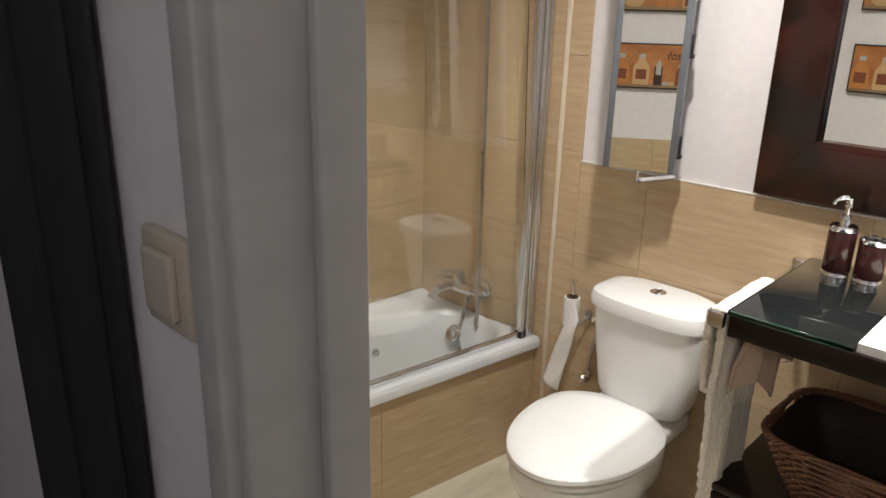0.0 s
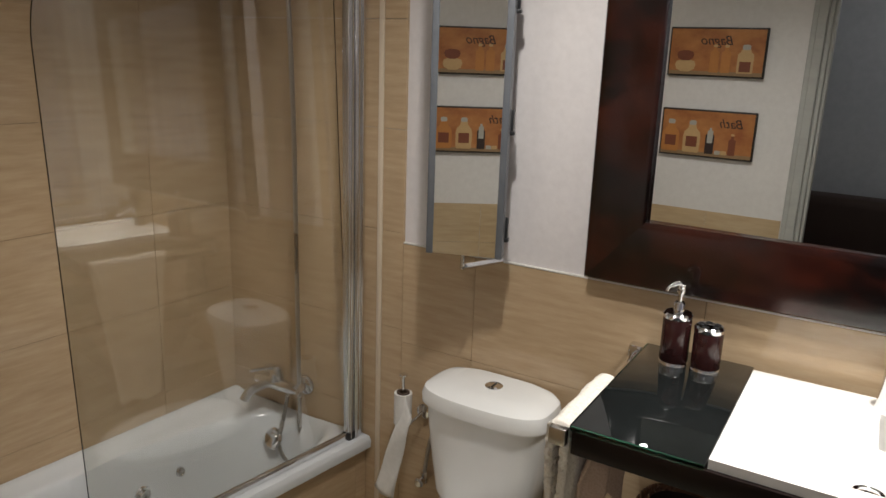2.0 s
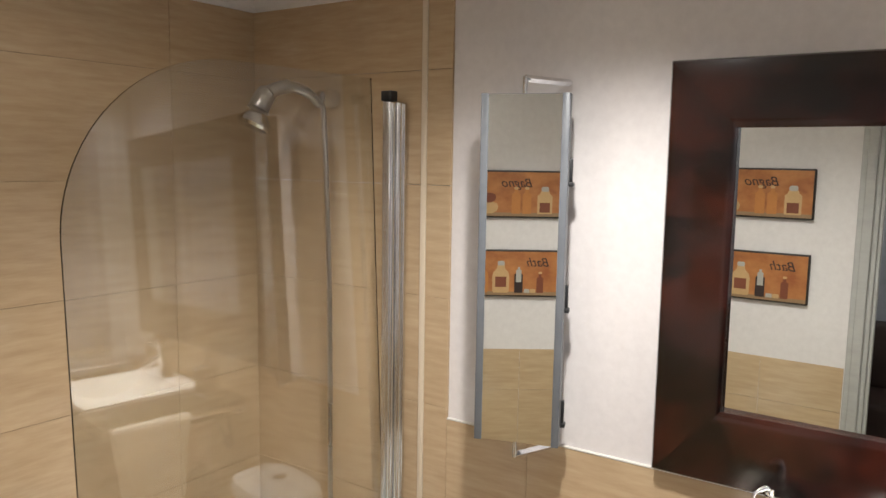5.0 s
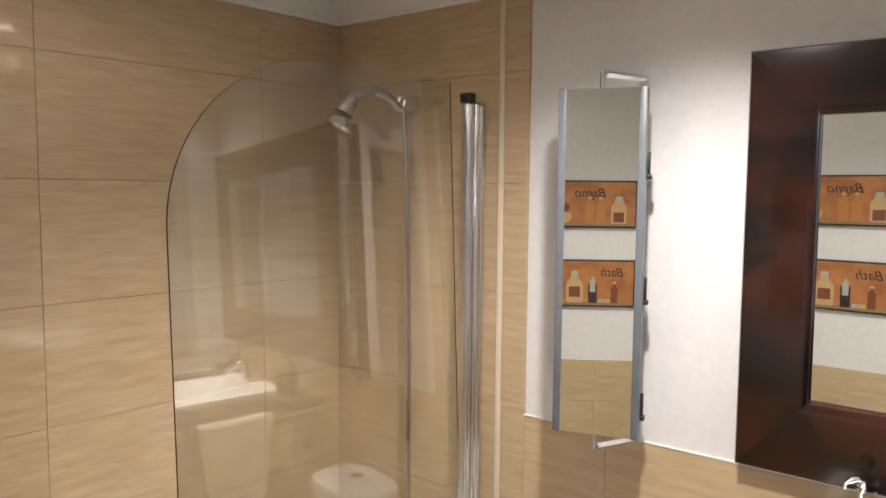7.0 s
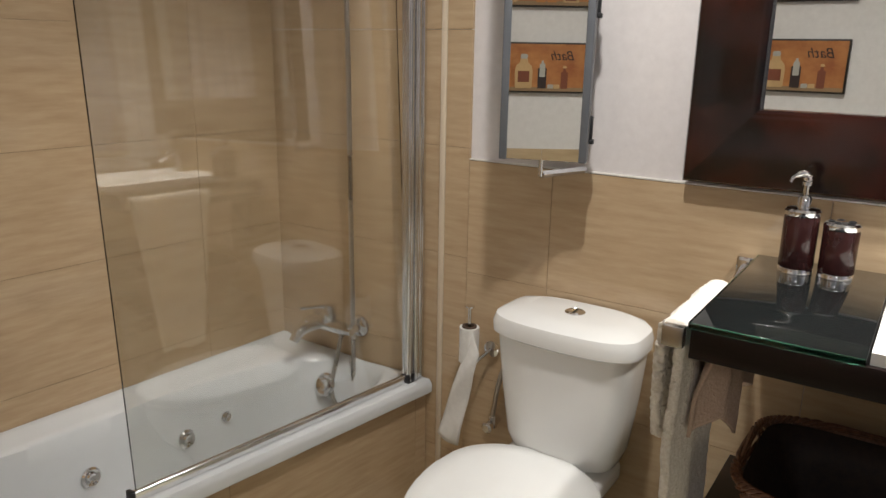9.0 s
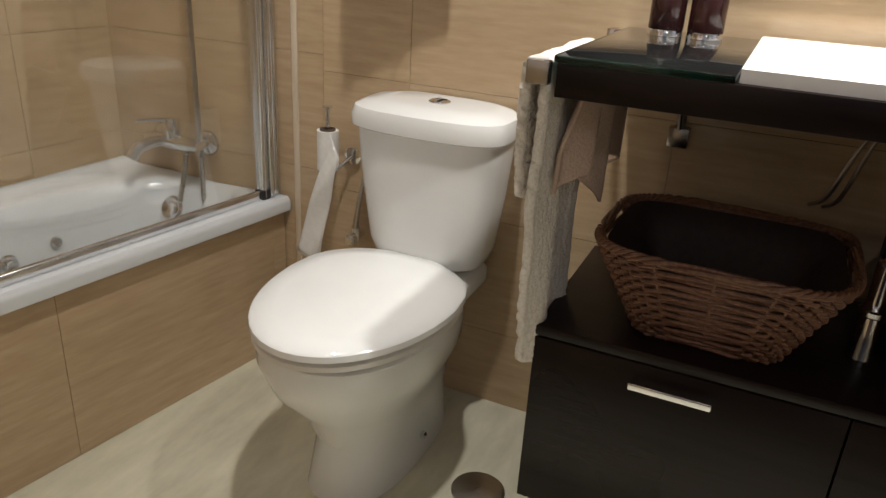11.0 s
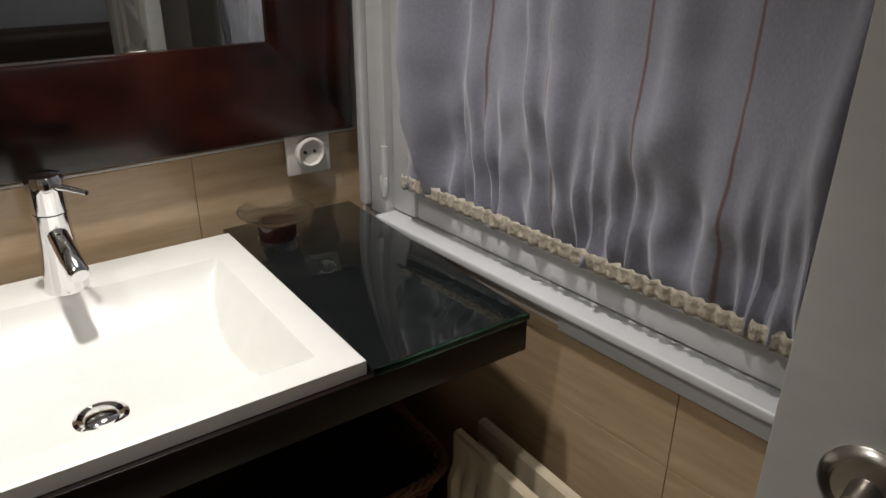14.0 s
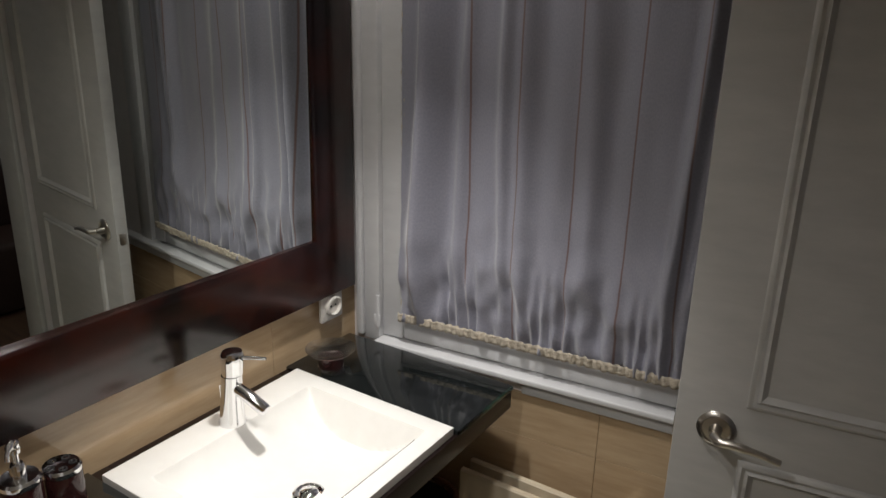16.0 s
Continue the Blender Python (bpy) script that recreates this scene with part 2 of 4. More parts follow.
def tube(points, radius, n=10, bm=None, closed=False):
    """A round bar along points; radius a number or one per point."""
    pts = [Vector(p) for p in points]
    rings = []
    up = Vector((0.0123, 0.0345, 1))
    for i, p in enumerate(pts):
        if closed:
            d = pts[(i + 1) % len(pts)] - pts[i - 1]
        else:
            d = pts[min(i + 1, len(pts) - 1)] - pts[max(i - 1, 0)]
        d.normalize()
        side = d.cross(up)
        if side.length < 0.05:
            side = d.cross(Vector((1, 0.02, 0)))
        side.normalize()
        rise = side.cross(d)
        r = radius[i] if isinstance(radius, (list, tuple)) else radius
        rings.append([p + side * r * math.cos(2 * math.pi * k / n) + rise * r * math.sin(2 * math.pi * k / n) for k in range(n)])
    if closed:
        rings.append(rings[0])
        bm = loft(rings, False, True, bm)
        bmesh.ops.remove_doubles(bm, verts=bm.verts, dist=1e-6)
        return bm
    return loft(rings, True, True, bm)


def curve(points, n=8):
    """A smooth line through points."""
    p = [Vector(points[0])] + [Vector(q) for q in points] + [Vector(points[-1])]
    out = []
    for i in range(1, len(p) - 2):
        for k in range(n):
            t = k / n
            out.append(0.5 * (2 * p[i] + (p[i + 1] - p[i - 1]) * t + (2 * p[i - 1] - 5 * p[i] + 4 * p[i + 1] - p[i + 2]) * t * t
                              + (3 * p[i] - p[i - 1] - 3 * p[i + 1] + p[i + 2]) * t ** 3))
    out.append(p[-2])
    return out


def turned(bm, matrix):
    bmesh.ops.transform(bm, matrix=matrix, verts=bm.verts)
    return bm


# the bath recess is a little out of square with the room
SKEW, NSKEW, BX, BY = 0.145, 0.06, 1.745, 1.612


def skew_at(x, y):
    k = min(1.0, max(0.0, (y - BY) / (2.2 - BY)))
    return (BX - x) * (SKEW + (NSKEW - SKEW) * k)


def skewed(bm):
    for v in bm.verts:
        v.co.y += skew_at(v.co.x, v.co.y)
    return bm


def leaned(bm, lean=0.041):
    """The bath screen leans a little towards the bath."""
    for v in bm.verts:
        v.co.y += (v.co.z - 0.437) * lean
    return skewed(bm)


def piece(name, mesh, at, parent, turn=0.0):
    ob = new(name, mesh)
    ob.parent = parent
    ob.matrix_basis = pose(*at, 0, 0, turn)
    return ob


# ---- structure ----
WX, EX, SY, NY, HX = 0.17, 1.75, -0.235, 2.2, 0.06
WTOP = 1.078
floor = tagged(finish("floor", slab((HX, -0.5, -0.08), (1.9, 2.7, 0)), FLOORM, smooth=False), "pale beige polished floor tiles of the bathroom", "floor", kind="structure")
tagged(finish("floor_hall", slab((-1.9, -2.0, -0.08), (HX, 2.7, -0.004)), HALLF, smooth=False), "brown floor of the dim hall", "floor", kind="structure")
tagged(finish("ceiling", slab((HX, -0.5, CEIL), (1.9, 2.7, CEIL + 0.1)), CEILM, smooth=False), "white painted bathroom ceiling", "ceiling", kind="structure")
tagged(finish("ceiling_hall", slab((-1.9, -2.0, 2.4), (HX, 2.7, 2.5)), CEILM, smooth=False), "white ceiling of the hall", "ceiling", kind="structure")
wall_east = tagged(finish("wall_east", slab((EX + 0.008, -0.5, 0), (EX + 0.15, 2.7, 2.4)), PAINT, smooth=False), "white painted wall with beige tiles to chest height", "wall", kind="structure")
bm = slab((0.1, NY + 0.008, 0), (1.9, NY + 0.14, 2.4))
wall_north = tagged(finish("wall_north", skewed(bm), GROUT, smooth=False), "beige tiled wall behind the bath", "wall", kind="structure")
# south wall with its window opening
WIN = (0.60, 1.722, 0.935, 2.12)
bm = slab((HX - 0.002, SY - 0.2, 0), (1.9, SY, WIN[2]))
slab((HX - 0.002, SY - 0.2, WIN[3]), (1.9, SY, 2.4), bm=bm)
slab((HX - 0.002, SY - 0.2, WIN[2]), (WIN[0], SY, WIN[3]), bm=bm)
slab((WIN[1], SY - 0.2, WIN[2]), (1.9, SY, WIN[3]), bm=bm)
wall_south = tagged(finish("wall_south", askew(bm), PAINT, smooth=False), "white painted wall round the curtained window", "wall", kind="structure")
# west wall with the doorway
DY0, DY1, DH = -0.16, 0.674, 2.06


bm = slab((HX, DY1 + 0.012, 0), (WX, 2.7, 2.4))
slab((HX, SY - 0.2, 0), (WX, DY0, 2.4), bm=bm)
slab((HX, DY0, DH), (WX, DY1 + 0.012, 2.4), bm=bm)
slab((0.04, -2.0, 0), (HX, SY - 0.2, 2.4), bm=bm)
wall_west = tagged(finish("wall_west", bm, PAINT, smooth=False), "white painted wall with the doorway and two pictures", "wall", kind="structure")
for nm, lo, hi in (("wall_hall_west", (-1.95, -2.0, 0), (-1.8, 2.7, 2.4)), ("wall_hall_south", (-1.9, -2.05, 0), (0.1, -1.95, 2.4)), ("wall_hall_north", (-1.9, 2.6, 0), (0.1, 2.7, 2.4))):
    tagged(finish(nm, slab(lo, hi), HALLW, smooth=False), "plain grey wall of the dim hall", "wall", kind="structure")
# night outside the window
tagged(finish("backdrop", slab((0.3, SY - 0.62, 0.6), (1.9, SY - 0.60, 2.4)), NIGHT, smooth=False), "dark night beyond the window pane", "backdrop", kind="structure")


def cornice(name, a, b, inward):
    """Stepped and coved moulding between wall and ceiling."""
    prof = [(0, 0), (0.012, 0), (0.016, 0.012), (0.03, 0.02), (0.05, 0.036), (0.06, 0.056), (0.078, 0.066), (0.08, 0.085), (0, 0.085)]
    rings = [[(p[0] + inward[0] * u, p[1] + inward[1] * u, CEIL - 0.087 + h) for u, h in prof] for p in (a, b)]
    tagged(finish(name, loft(rings), CEILM), "white plaster cornice under the ceiling", "cornice", kind="structure")


cornice("trim_cornice_north", (WX, NY + (BX - WX) * NSKEW), (EX, NY), (NSKEW, -1))
cornice("trim_cornice_east", (EX + 0.006, SY), (EX + 0.006, NY), (-1, 0))
cornice("trim_cornice_west", (WX, SY - 0.13), (WX, NY + 0.18), (1, 0))

# door lining, stop and casings
lining = thing("door_frame", (0.15, 0.35, 0), "white painted door lining with casings", "door frame", kind="structure")
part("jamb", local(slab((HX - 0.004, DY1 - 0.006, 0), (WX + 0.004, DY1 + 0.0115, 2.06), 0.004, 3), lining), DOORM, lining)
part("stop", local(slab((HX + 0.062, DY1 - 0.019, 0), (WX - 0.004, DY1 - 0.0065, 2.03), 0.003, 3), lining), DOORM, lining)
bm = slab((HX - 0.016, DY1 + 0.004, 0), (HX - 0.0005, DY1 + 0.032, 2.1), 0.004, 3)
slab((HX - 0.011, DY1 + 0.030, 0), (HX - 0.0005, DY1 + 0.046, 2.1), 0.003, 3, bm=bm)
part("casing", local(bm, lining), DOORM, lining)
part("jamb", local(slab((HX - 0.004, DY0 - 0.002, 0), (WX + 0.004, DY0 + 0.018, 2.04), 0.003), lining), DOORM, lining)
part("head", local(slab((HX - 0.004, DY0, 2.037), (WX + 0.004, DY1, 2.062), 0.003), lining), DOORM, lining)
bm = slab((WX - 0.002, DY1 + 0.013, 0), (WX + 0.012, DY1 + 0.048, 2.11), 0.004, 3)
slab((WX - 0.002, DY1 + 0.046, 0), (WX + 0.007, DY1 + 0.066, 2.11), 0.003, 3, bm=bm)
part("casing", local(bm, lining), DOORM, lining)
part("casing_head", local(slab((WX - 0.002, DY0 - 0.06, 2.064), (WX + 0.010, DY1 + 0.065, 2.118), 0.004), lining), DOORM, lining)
# ---- window ----
window = thing("window_1", ((WIN[0] + WIN[1]) / 2, SY - 0.05, WIN[2]), "white painted wooden window with a gathered curtain", "window", kind="structure")
x0, x1, z0, z1 = WIN
FY = SY + 0.006
for lo, hi, nm in (((x1 - 0.054, SY - 0.11, z0), (x1, FY, z1), "frame_side"), ((x0, SY - 0.11, z0), (x0 + 0.075, FY, z1), "frame_side"),
                   ((x0 + 0.075, SY - 0.11, z1 - 0.07), (x1 - 0.054, FY, z1), "frame_head"), ((x0 + 0.075, SY - 0.11, z0), (x1 - 0.054, SY - 0.03, z0 + 0.013), "frame_base")):
    part(nm, local(slab(lo, hi, 0.004), window), GLOSS, window)
bm = slab((WX + 0.012, SY - 0.03, z0 - 0.004), (1.668, SY + 0.03, z0 + 0.012), 0.004, 3)
slab((WX + 0.012, SY, z0 - 0.036), (1.258, SY + 0.016, z0 - 0.003), 0.004, bm=bm)
part("sill", local(bm, window), GLOSS, window)
bm = slab((x1 - 0.012, SY + 0.004, z0 + 0.012), (x1 + 0.008, SY + 0.02, z1 + 0.05), 0.005, 3)
part("cover_strip", local(bm, window), GLOSS, window)
sx0, sx1, sz0, sz1 = x0 + 0.075, x1 - 0.054, z0 + 0.015, z1 - 0.07
sash = part("sash", local(slab((sx1 - 0.062, SY - 0.075, sz0), (sx1 - 0.001, SY - 0.008, sz1), 0.004), window), GLOSS, window)
for lo, hi in (((sx0 + 0.001, SY - 0.075, sz0), (sx0 + 0.062, SY - 0.008, sz1)), ((sx0 + 0.062, SY - 0.075, sz0), (sx1 - 0.062, SY - 0.012, sz0 + 0.047)), ((sx0 + 0.062, SY - 0.075, sz1 - 0.06), (sx1 - 0.062, SY - 0.012, sz1))):
    part("sash_rail", local(slab(lo, hi, 0.004), window), GLOSS, window)
for lo, hi in (((sx0 + 0.062, SY - 0.02, sz0 + 0.045), (sx1 - 0.062, SY - 0.004, sz0 + 0.057)), ((sx1 - 0.072, SY - 0.02, sz0 + 0.057), (sx1 - 0.060, SY - 0.004, sz1 - 0.06))):
    part("glazing_bead", local(slab(lo, hi, 0.003), window), GLOSS, window)
part("pane", local(slab((sx0 + 0.05, SY - 0.058, sz0 + 0.05), (sx1 - 0.05, SY - 0.053, sz1 - 0.05)), window), GLASS, window)
bm = tube([(sx1 + 0.004, SY + 0.004, sz0 + 0.025), (sx1 + 0.004, SY + 0.004, sz0 + 0.115)], 0.006)
part("hinge", local(bm, window), GLOSS, window)
bm = slab((sx1 - 0.004, SY + 0.003, sz0 + 0.028), (sx1 + 0.016, SY + 0.008, sz0 + 0.06), 0.002)
part("hinge_plate", local(bm, window), GLOSS, window)

# curtain gathered on rods inside the sash
curtain = thing("curtain", ((sx0 + sx1) / 2, SY - 0.01, sz0 + 0.07), "grey voile curtain with thin reddish stripes, gathered at a lace hem", "curtain")


def curtain_mesh():
    bm = bmesh.new()
    nx, nz = 260, 80
    cx0, cx1, cz0, cz1 = sx0 + 0.066, sx1 - 0.070, sz0 + 0.068, sz1 - 0.05
    uv = bm.loops.layers.uv.new("UVMap")
    grid, par = [], {}
    rnd = random.Random(4)
    cent = [(rnd.uniform(0, 1), rnd.uniform(0.016, 0.034), rnd.uniform(0.016, 0.036)) for _ in range(11)]
    for k in range(nz + 1):
        h = k / nz
        low = max(0.0, 1 - h / 0.22)
        row = []
        for i in range(nx + 1):
            u = i / nx
            y = 0.0075 * math.sin(u * 27 + 0.9 * math.sin(u * 9 + h)) + 0.0016 * math.sin(u * 71 + 2.1 * h)
            for c, amp, wide in cent:
                y += amp * math.exp(-((u - c - 0.02 * math.sin(3 * h + c * 9)) / wide) ** 2) * (1 - 0.7 * low)
            y += low * 0.009 * math.sin(u * 150 + 3 * math.sin(u * 23)) + low * 0.012 * noise.noise((u * 30, h * 14, 3))
            y += 0.004 * noise.noise((u * 10, h * 7, 1))
            crumple = max(0.0, 1 - h / 0.42)
            y += crumple * (0.011 * noise.noise((u * 16 + h * 3, h * 13, 6)) + 0.006 * noise.noise((u * 34 - h * 6, h * 25, 9)))
            sag = h - 0.15 - 0.02 * math.sin(u * 31) - 0.10 * noise.noise((u * 19, 2, 8))
            y += 0.010 * math.exp(-(sag / (0.12 if sag > 0 else 0.05)) ** 2)
            x = cx0 + u * (cx1 - cx0) + 0.003 * low * math.sin(u * 70)
            v = bm.verts.new((x, SY + 0.002 + y, cz0 + h * (cz1 - cz0)))
            par[v] = (u * 1.9, h)
            row.append(v)
        grid.append(row)
    for a, b in zip(grid, grid[1:]):
        for i in range(nx):
            f = bm.faces.new((a[i], a[i + 1], b[i + 1], b[i]))
            for lp in f.loops:
                lp[uv].uv = par[lp.vert]
    return bm


cloth = part("cloth", local(curtain_mesh(), curtain), CURT, curtain)
mod = cloth.modifiers.new("thickness", "SOLIDIFY")
mod.thickness = 0.0012


def ruffle(a, b, height, n, seed, deep):
    """A crumpled strip of lace from a to b."""
    bm = bmesh.new()
    rows = []
    a, b = Vector(a), Vector(b)
    up = Vector((0, 0, 1)) if abs((b - a).z) < 0.1 else Vector((1, 0, 0))
    for k in range(5):
        row = []
        for i in range(n + 1):
            u = i / n
            w = 0.5 * math.sin(u * n * 0.62 + seed) + 0.8 * noise.noise((u * n * 0.17, k * 0.6, seed))
            p = a.lerp(b, u) + up * height * (k / 4 - 0.5) * (1 + 0.35 * noise.noise((u * 60, k, seed + 4)))
            p.y += deep * w * (0.4 + 0.6 * abs(k - 2) / 2)
            row.append(bm.verts.new(p))
        rows.append(row)
    for r, s in zip(rows, rows[1:]):
        for i in range(n):
            bm.faces.new((r[i], r[i + 1], s[i + 1], s[i]))
    return bm


hem = part("lace_hem", local(ruffle((sx0 + 0.066, SY + 0.022, sz0 + 0.077), (sx1 - 0.068, SY + 0.022, sz0 + 0.077), 0.023, 460, 2, 0.005), curtain), LACE, curtain, "crumpled beige lace hem")
hem.modifiers.new("thickness", "SOLIDIFY").thickness = 0.002
edge = part("lace_edge", local(ruffle((sx1 - 0.074, SY + 0.008, sz0 + 0.1), (sx1 - 0.074, SY + 0.008, sz1 - 0.06), 0.010, 300, 5, 0.003), curtain), LACE, curtain, "crumpled beige lace edge")
edge.modifiers.new("thickness", "SOLIDIFY").thickness = 0.002
part("rod", local(tube([(sx0 + 0.064, SY - 0.018, sz0 + 0.085), (sx1 - 0.064, SY - 0.018, sz0 + 0.085)], 0.004), curtain), GLOSS, curtain)

# ---- door leaf, open against the radiator ----
door = thing("door_1", (0.21, -0.12, 0), "open white panelled door with a lever handle", "door", kind="structure")
DX0, DX1, DF = 0.190, 0.853, -0.098
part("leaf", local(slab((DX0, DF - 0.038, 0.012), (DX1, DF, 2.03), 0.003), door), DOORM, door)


def moulding(xa, xb, za, zb):
    """A mitred raised moulding round a door panel."""
    prof = [(0, 0), (0.004, 0.006), (0.010, 0.009), (0.016, 0.006), (0.022, 0.010), (0.028, 0.003), (0.032, 0)]
    rings = []
    for cx, cz, dx, dz in ((xa, za, 1, 1), (xb, za, -1, 1), (xb, zb, -1, -1), (xa, zb, 1, -1), (xa, za, 1, 1)):
        rings.append([(cx + dx * u, DF + h - 0.0005, cz + dz * u) for u, h in prof])
    return loft(rings, False, False)


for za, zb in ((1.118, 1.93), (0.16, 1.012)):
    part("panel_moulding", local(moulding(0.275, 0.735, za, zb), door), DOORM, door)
hx, hz = 0.779, 1.064
bm = lathe([(0.0, 0), (0.034, 0), (0.035, 0.003), (0.032, 0.007), (0.027, 0.009), (0.024, 0.006), (0.012, 0.007), (0.010, 0.03), (0.0, 0.03)], (0, 0, 0), 36, None, False)
rose = part("rose", local(turned(bm, pose(hx, DF, hz, -90, 0, 0)), door), STEEL, door, "round brushed nickel rose")
bm = tube(curve([(hx, DF + 0.028, hz), (hx - 0.012, DF + 0.046, hz), (hx - 0.035, DF + 0.050, hz + 0.002), (hx - 0.075, DF + 0.050, hz - 0.002), (hx - 0.112, DF + 0.046, hz - 0.012)], 6), [0.009] * 8 + [0.008] * 8 + [0.0065] * 9, 12)
part("lever", local(bm, door), STEEL, door, "curved brushed nickel lever")
part("latch", local(slab((DX1 - 0.001, DF - 0.03, hz - 0.035), (DX1 + 0.002, DF - 0.008, hz + 0.0), 0.001), door), STEEL, door)

turn_at = Matrix.Translation((0.797, DF, 0))
door.matrix_basis = turn_at @ pose(0, 0, 0, 0, 0, 7) @ turn_at.inverted() @ door.matrix_basis

# ---- radiator under the window ----
radiator = thing("radiator", (0.9, -0.175, 0.1), "cream enamelled double panel radiator with upright flutes", "radiator")
RX0, RX1 = 0.40, 1.362


def fluted(y, z0, z1, deep):
    """A pressed steel panel: flat bands above and below, upright flutes between."""
    bm = bmesh.new()
    pitch = 0.0335
    xs = [RX0 + (RX1 - RX0) * i / 232 for i in range(233)]
    rows = []
    for z, k in ((z0, -1), (z0 + 0.004, 0), (z0 + 0.05, 0), (z0 + 0.075, 1), (z1 - 0.085, 1), (z1 - 0.06, 0), (z1 - 0.004, 0), (z1, -1)):
        row = []
        for x in xs:
            w = ((x - RX0) / pitch) % 1.0
            groove = min(1.0, max(0.0, (abs(w - 0.5) - 0.20) / 0.14))
            row.append(bm.verts.new((x, y + (-0.004 if k < 0 else deep * (1 - groove) * k), z)))
        rows.append(row)
    for a, b in zip(rows, rows[1:]):
        for i in range(len(xs) - 1):
            bm.faces.new((a[i], a[i + 1], b[i + 1], b[i]))
    back = [bm.verts.new((x, y - 0.014, z)) for x, z in ((RX0, z0), (RX1, z0), (RX1, z1), (RX0, z1))]
    bm.faces.new(back)
    for e, f in ((rows[0], (0, 1)), (rows[-1], (3, 2))):
        bm.faces.new([*e, back[f[1]], back[f[0]]])
    for i, f in ((0, (0, 3)), (-1, (1, 2))):
        bm.faces.new([*[r[i] for r in rows], back[f[1]], back[f[0]]])
    return bm


for py in (-0.166, -0.214):
    part("panel", local(fluted(py, 0.12, 0.700, 0.012), radiator), RADM, radiator, "fluted cream steel panel")
for k in range(6):
    xk = RX0 + 0.08 + k * 0.165
    part("spacer", local(slab((xk, -0.216, 0.655), (xk + 0.05, -0.179, 0.667), 0.002), radiator), RADM, radiator)
part("pipe", local(tube([(RX1 - 0.02, -0.195, 0.17), (RX1 + 0.03, -0.195, 0.17), (RX1 + 0.03, -0.195, 0.0)], 0.009), radiator), RADM, radiator)
for bx0 in (0.6, 0.95):
    wall_y = SY - (1.75 - bx0) * SSKEW + 0.008
    bm = slab((bx0, wall_y, 0.60), (bx0 + 0.03, -0.226, 0.70), 0.002)
    slab((bx0 + 0.006, -0.240, 0.69), (bx0 + 0.024, -0.220, 0.716), 0.002, bm=bm)
    part("bracket", local(bm, radiator), RADM, radiator)

# ---- bath ----
RIM = 0.437
bath = thing("bathtub", (1.0, 1.95, 0), "white acrylic whirlpool bath behind a tiled front", "bathtub")


def tub_z(x, y):
    """Height of the shell: a wide bowl, deeper at the tap end, with a broad deck at the back."""
    u = (x - (WX + 1.748) / 2 - 0.015) / (0.5 * (1.744 - WX) - 0.045)
    v = (y - 1.868 - 0.022 * math.cos(3 * (x - 1.0))) / 0.205
    d = (abs(u) ** 3.4 + abs(v) ** 2.6) ** (1 / 2.9)
    t = min(1.0, max(0.0, (1.06 - d) / 0.30))
    z = RIM - 0.36 * t * t * (3 - 2 * t)
    if d > 1.06:
        z += 0.004 * min(1, (d - 1.06) * 9)
    back = min(1.0, max(0.0, (y - (NY - 0.074)) / 0.05))
    return z + 0.012 * back * back


def tub_mesh():
    bm = bmesh.new()
    nx, ny = 110, 56
    xa, xb, ya, yb = WX + 0.004, 1.744, BY, NY - 0.004
    grid = []
    for j in range(ny + 1):
        row = []
        for i in range(nx + 1):
            x, y = xa + (xb - xa) * i / nx, ya + (yb - ya) * j / ny
            z = tub_z(x, y)
            row.append(bm.verts.new((x, y, z)))
        grid.append(row)
    for a, b in zip(grid, grid[1:]):
        for i in range(nx):
            bm.faces.new((a[i], a[i + 1], b[i + 1], b[i]))
    # rounded lip along the front
    lip = []
    for i in range(nx + 1):
        x = xa + (xb - xa) * i / nx
        lip.append([(x, BY - 0.006, RIM - 0.004), (x, BY - 0.009, RIM - 0.012), (x, BY - 0.008, RIM - 0.034), (x, BY + 0.004, RIM - 0.038)])
    prev = None
    for i in range(nx + 1):
        cur = [grid[0][i]] + [bm.verts.new(p) for p in lip[i]]
        if prev:
            for k in range(4):
                bm.faces.new((prev[k], prev[k + 1], cur[k + 1], cur[k]))
        prev = cur
    return skewed(bm)


part("shell", local(tub_mesh(), bath), ACRYL, bath)


def jet(x, y, z, r, nrm):
    bm = lathe([(0, 0), (r, 0), (r, 0.004), (r * 0.8, 0.009), (r * 0.55, 0.006), (r * 0.42, 0.011), (r * 0.25, 0.008), (0, 0.008)], (0, 0, 0), 24, None, False)
    q = Vector(nrm).to_track_quat("Z", "Y").to_matrix().to_4x4()
    return turned(bm, Matrix.Translation((x, y + skew_at(x, y), z)) @ q)


for jx, jy, jr in ((0.72, 2.080, 0.026), (1.02, 2.080, 0.026), (1.28, 2.068, 0.027), (1.40, 2.055, 0.016)):
    jz, nrm = tub_z(jx, jy) + 0.002, (0, tub_z(jx, jy - 0.01) - tub_z(jx, jy + 0.01), 0.02)
    part("jet", local(jet(jx, jy, jz, jr, nrm), bath), CHROME, bath, "chrome whirlpool jet")
bm = jet(1.655, 1.925, 0.368, 0.036, (-1, 0, 0.45))
part("overflow_knob", local(bm, bath), CHROME, bath, "round chrome overflow knob")
part("pump_button", local(jet(1.30, 1.66, RIM + 0.003, 0.022, (0, 0, 1)), bath), CHROME, bath)
part("front_core", local(skewed(slab((WX + 0.003, BY + 0.022, 0), (1.744, BY + 0.05, RIM - 0.045))), bath), GROUT, bath)

# bath screen: fixed post, curved pane, bottom rail
screen = thing("bath_screen", (1.7, 1.66, RIM), "clear glass bath screen with a rounded top corner and aluminium posts", "shower screen")
GY = BY + 0.034


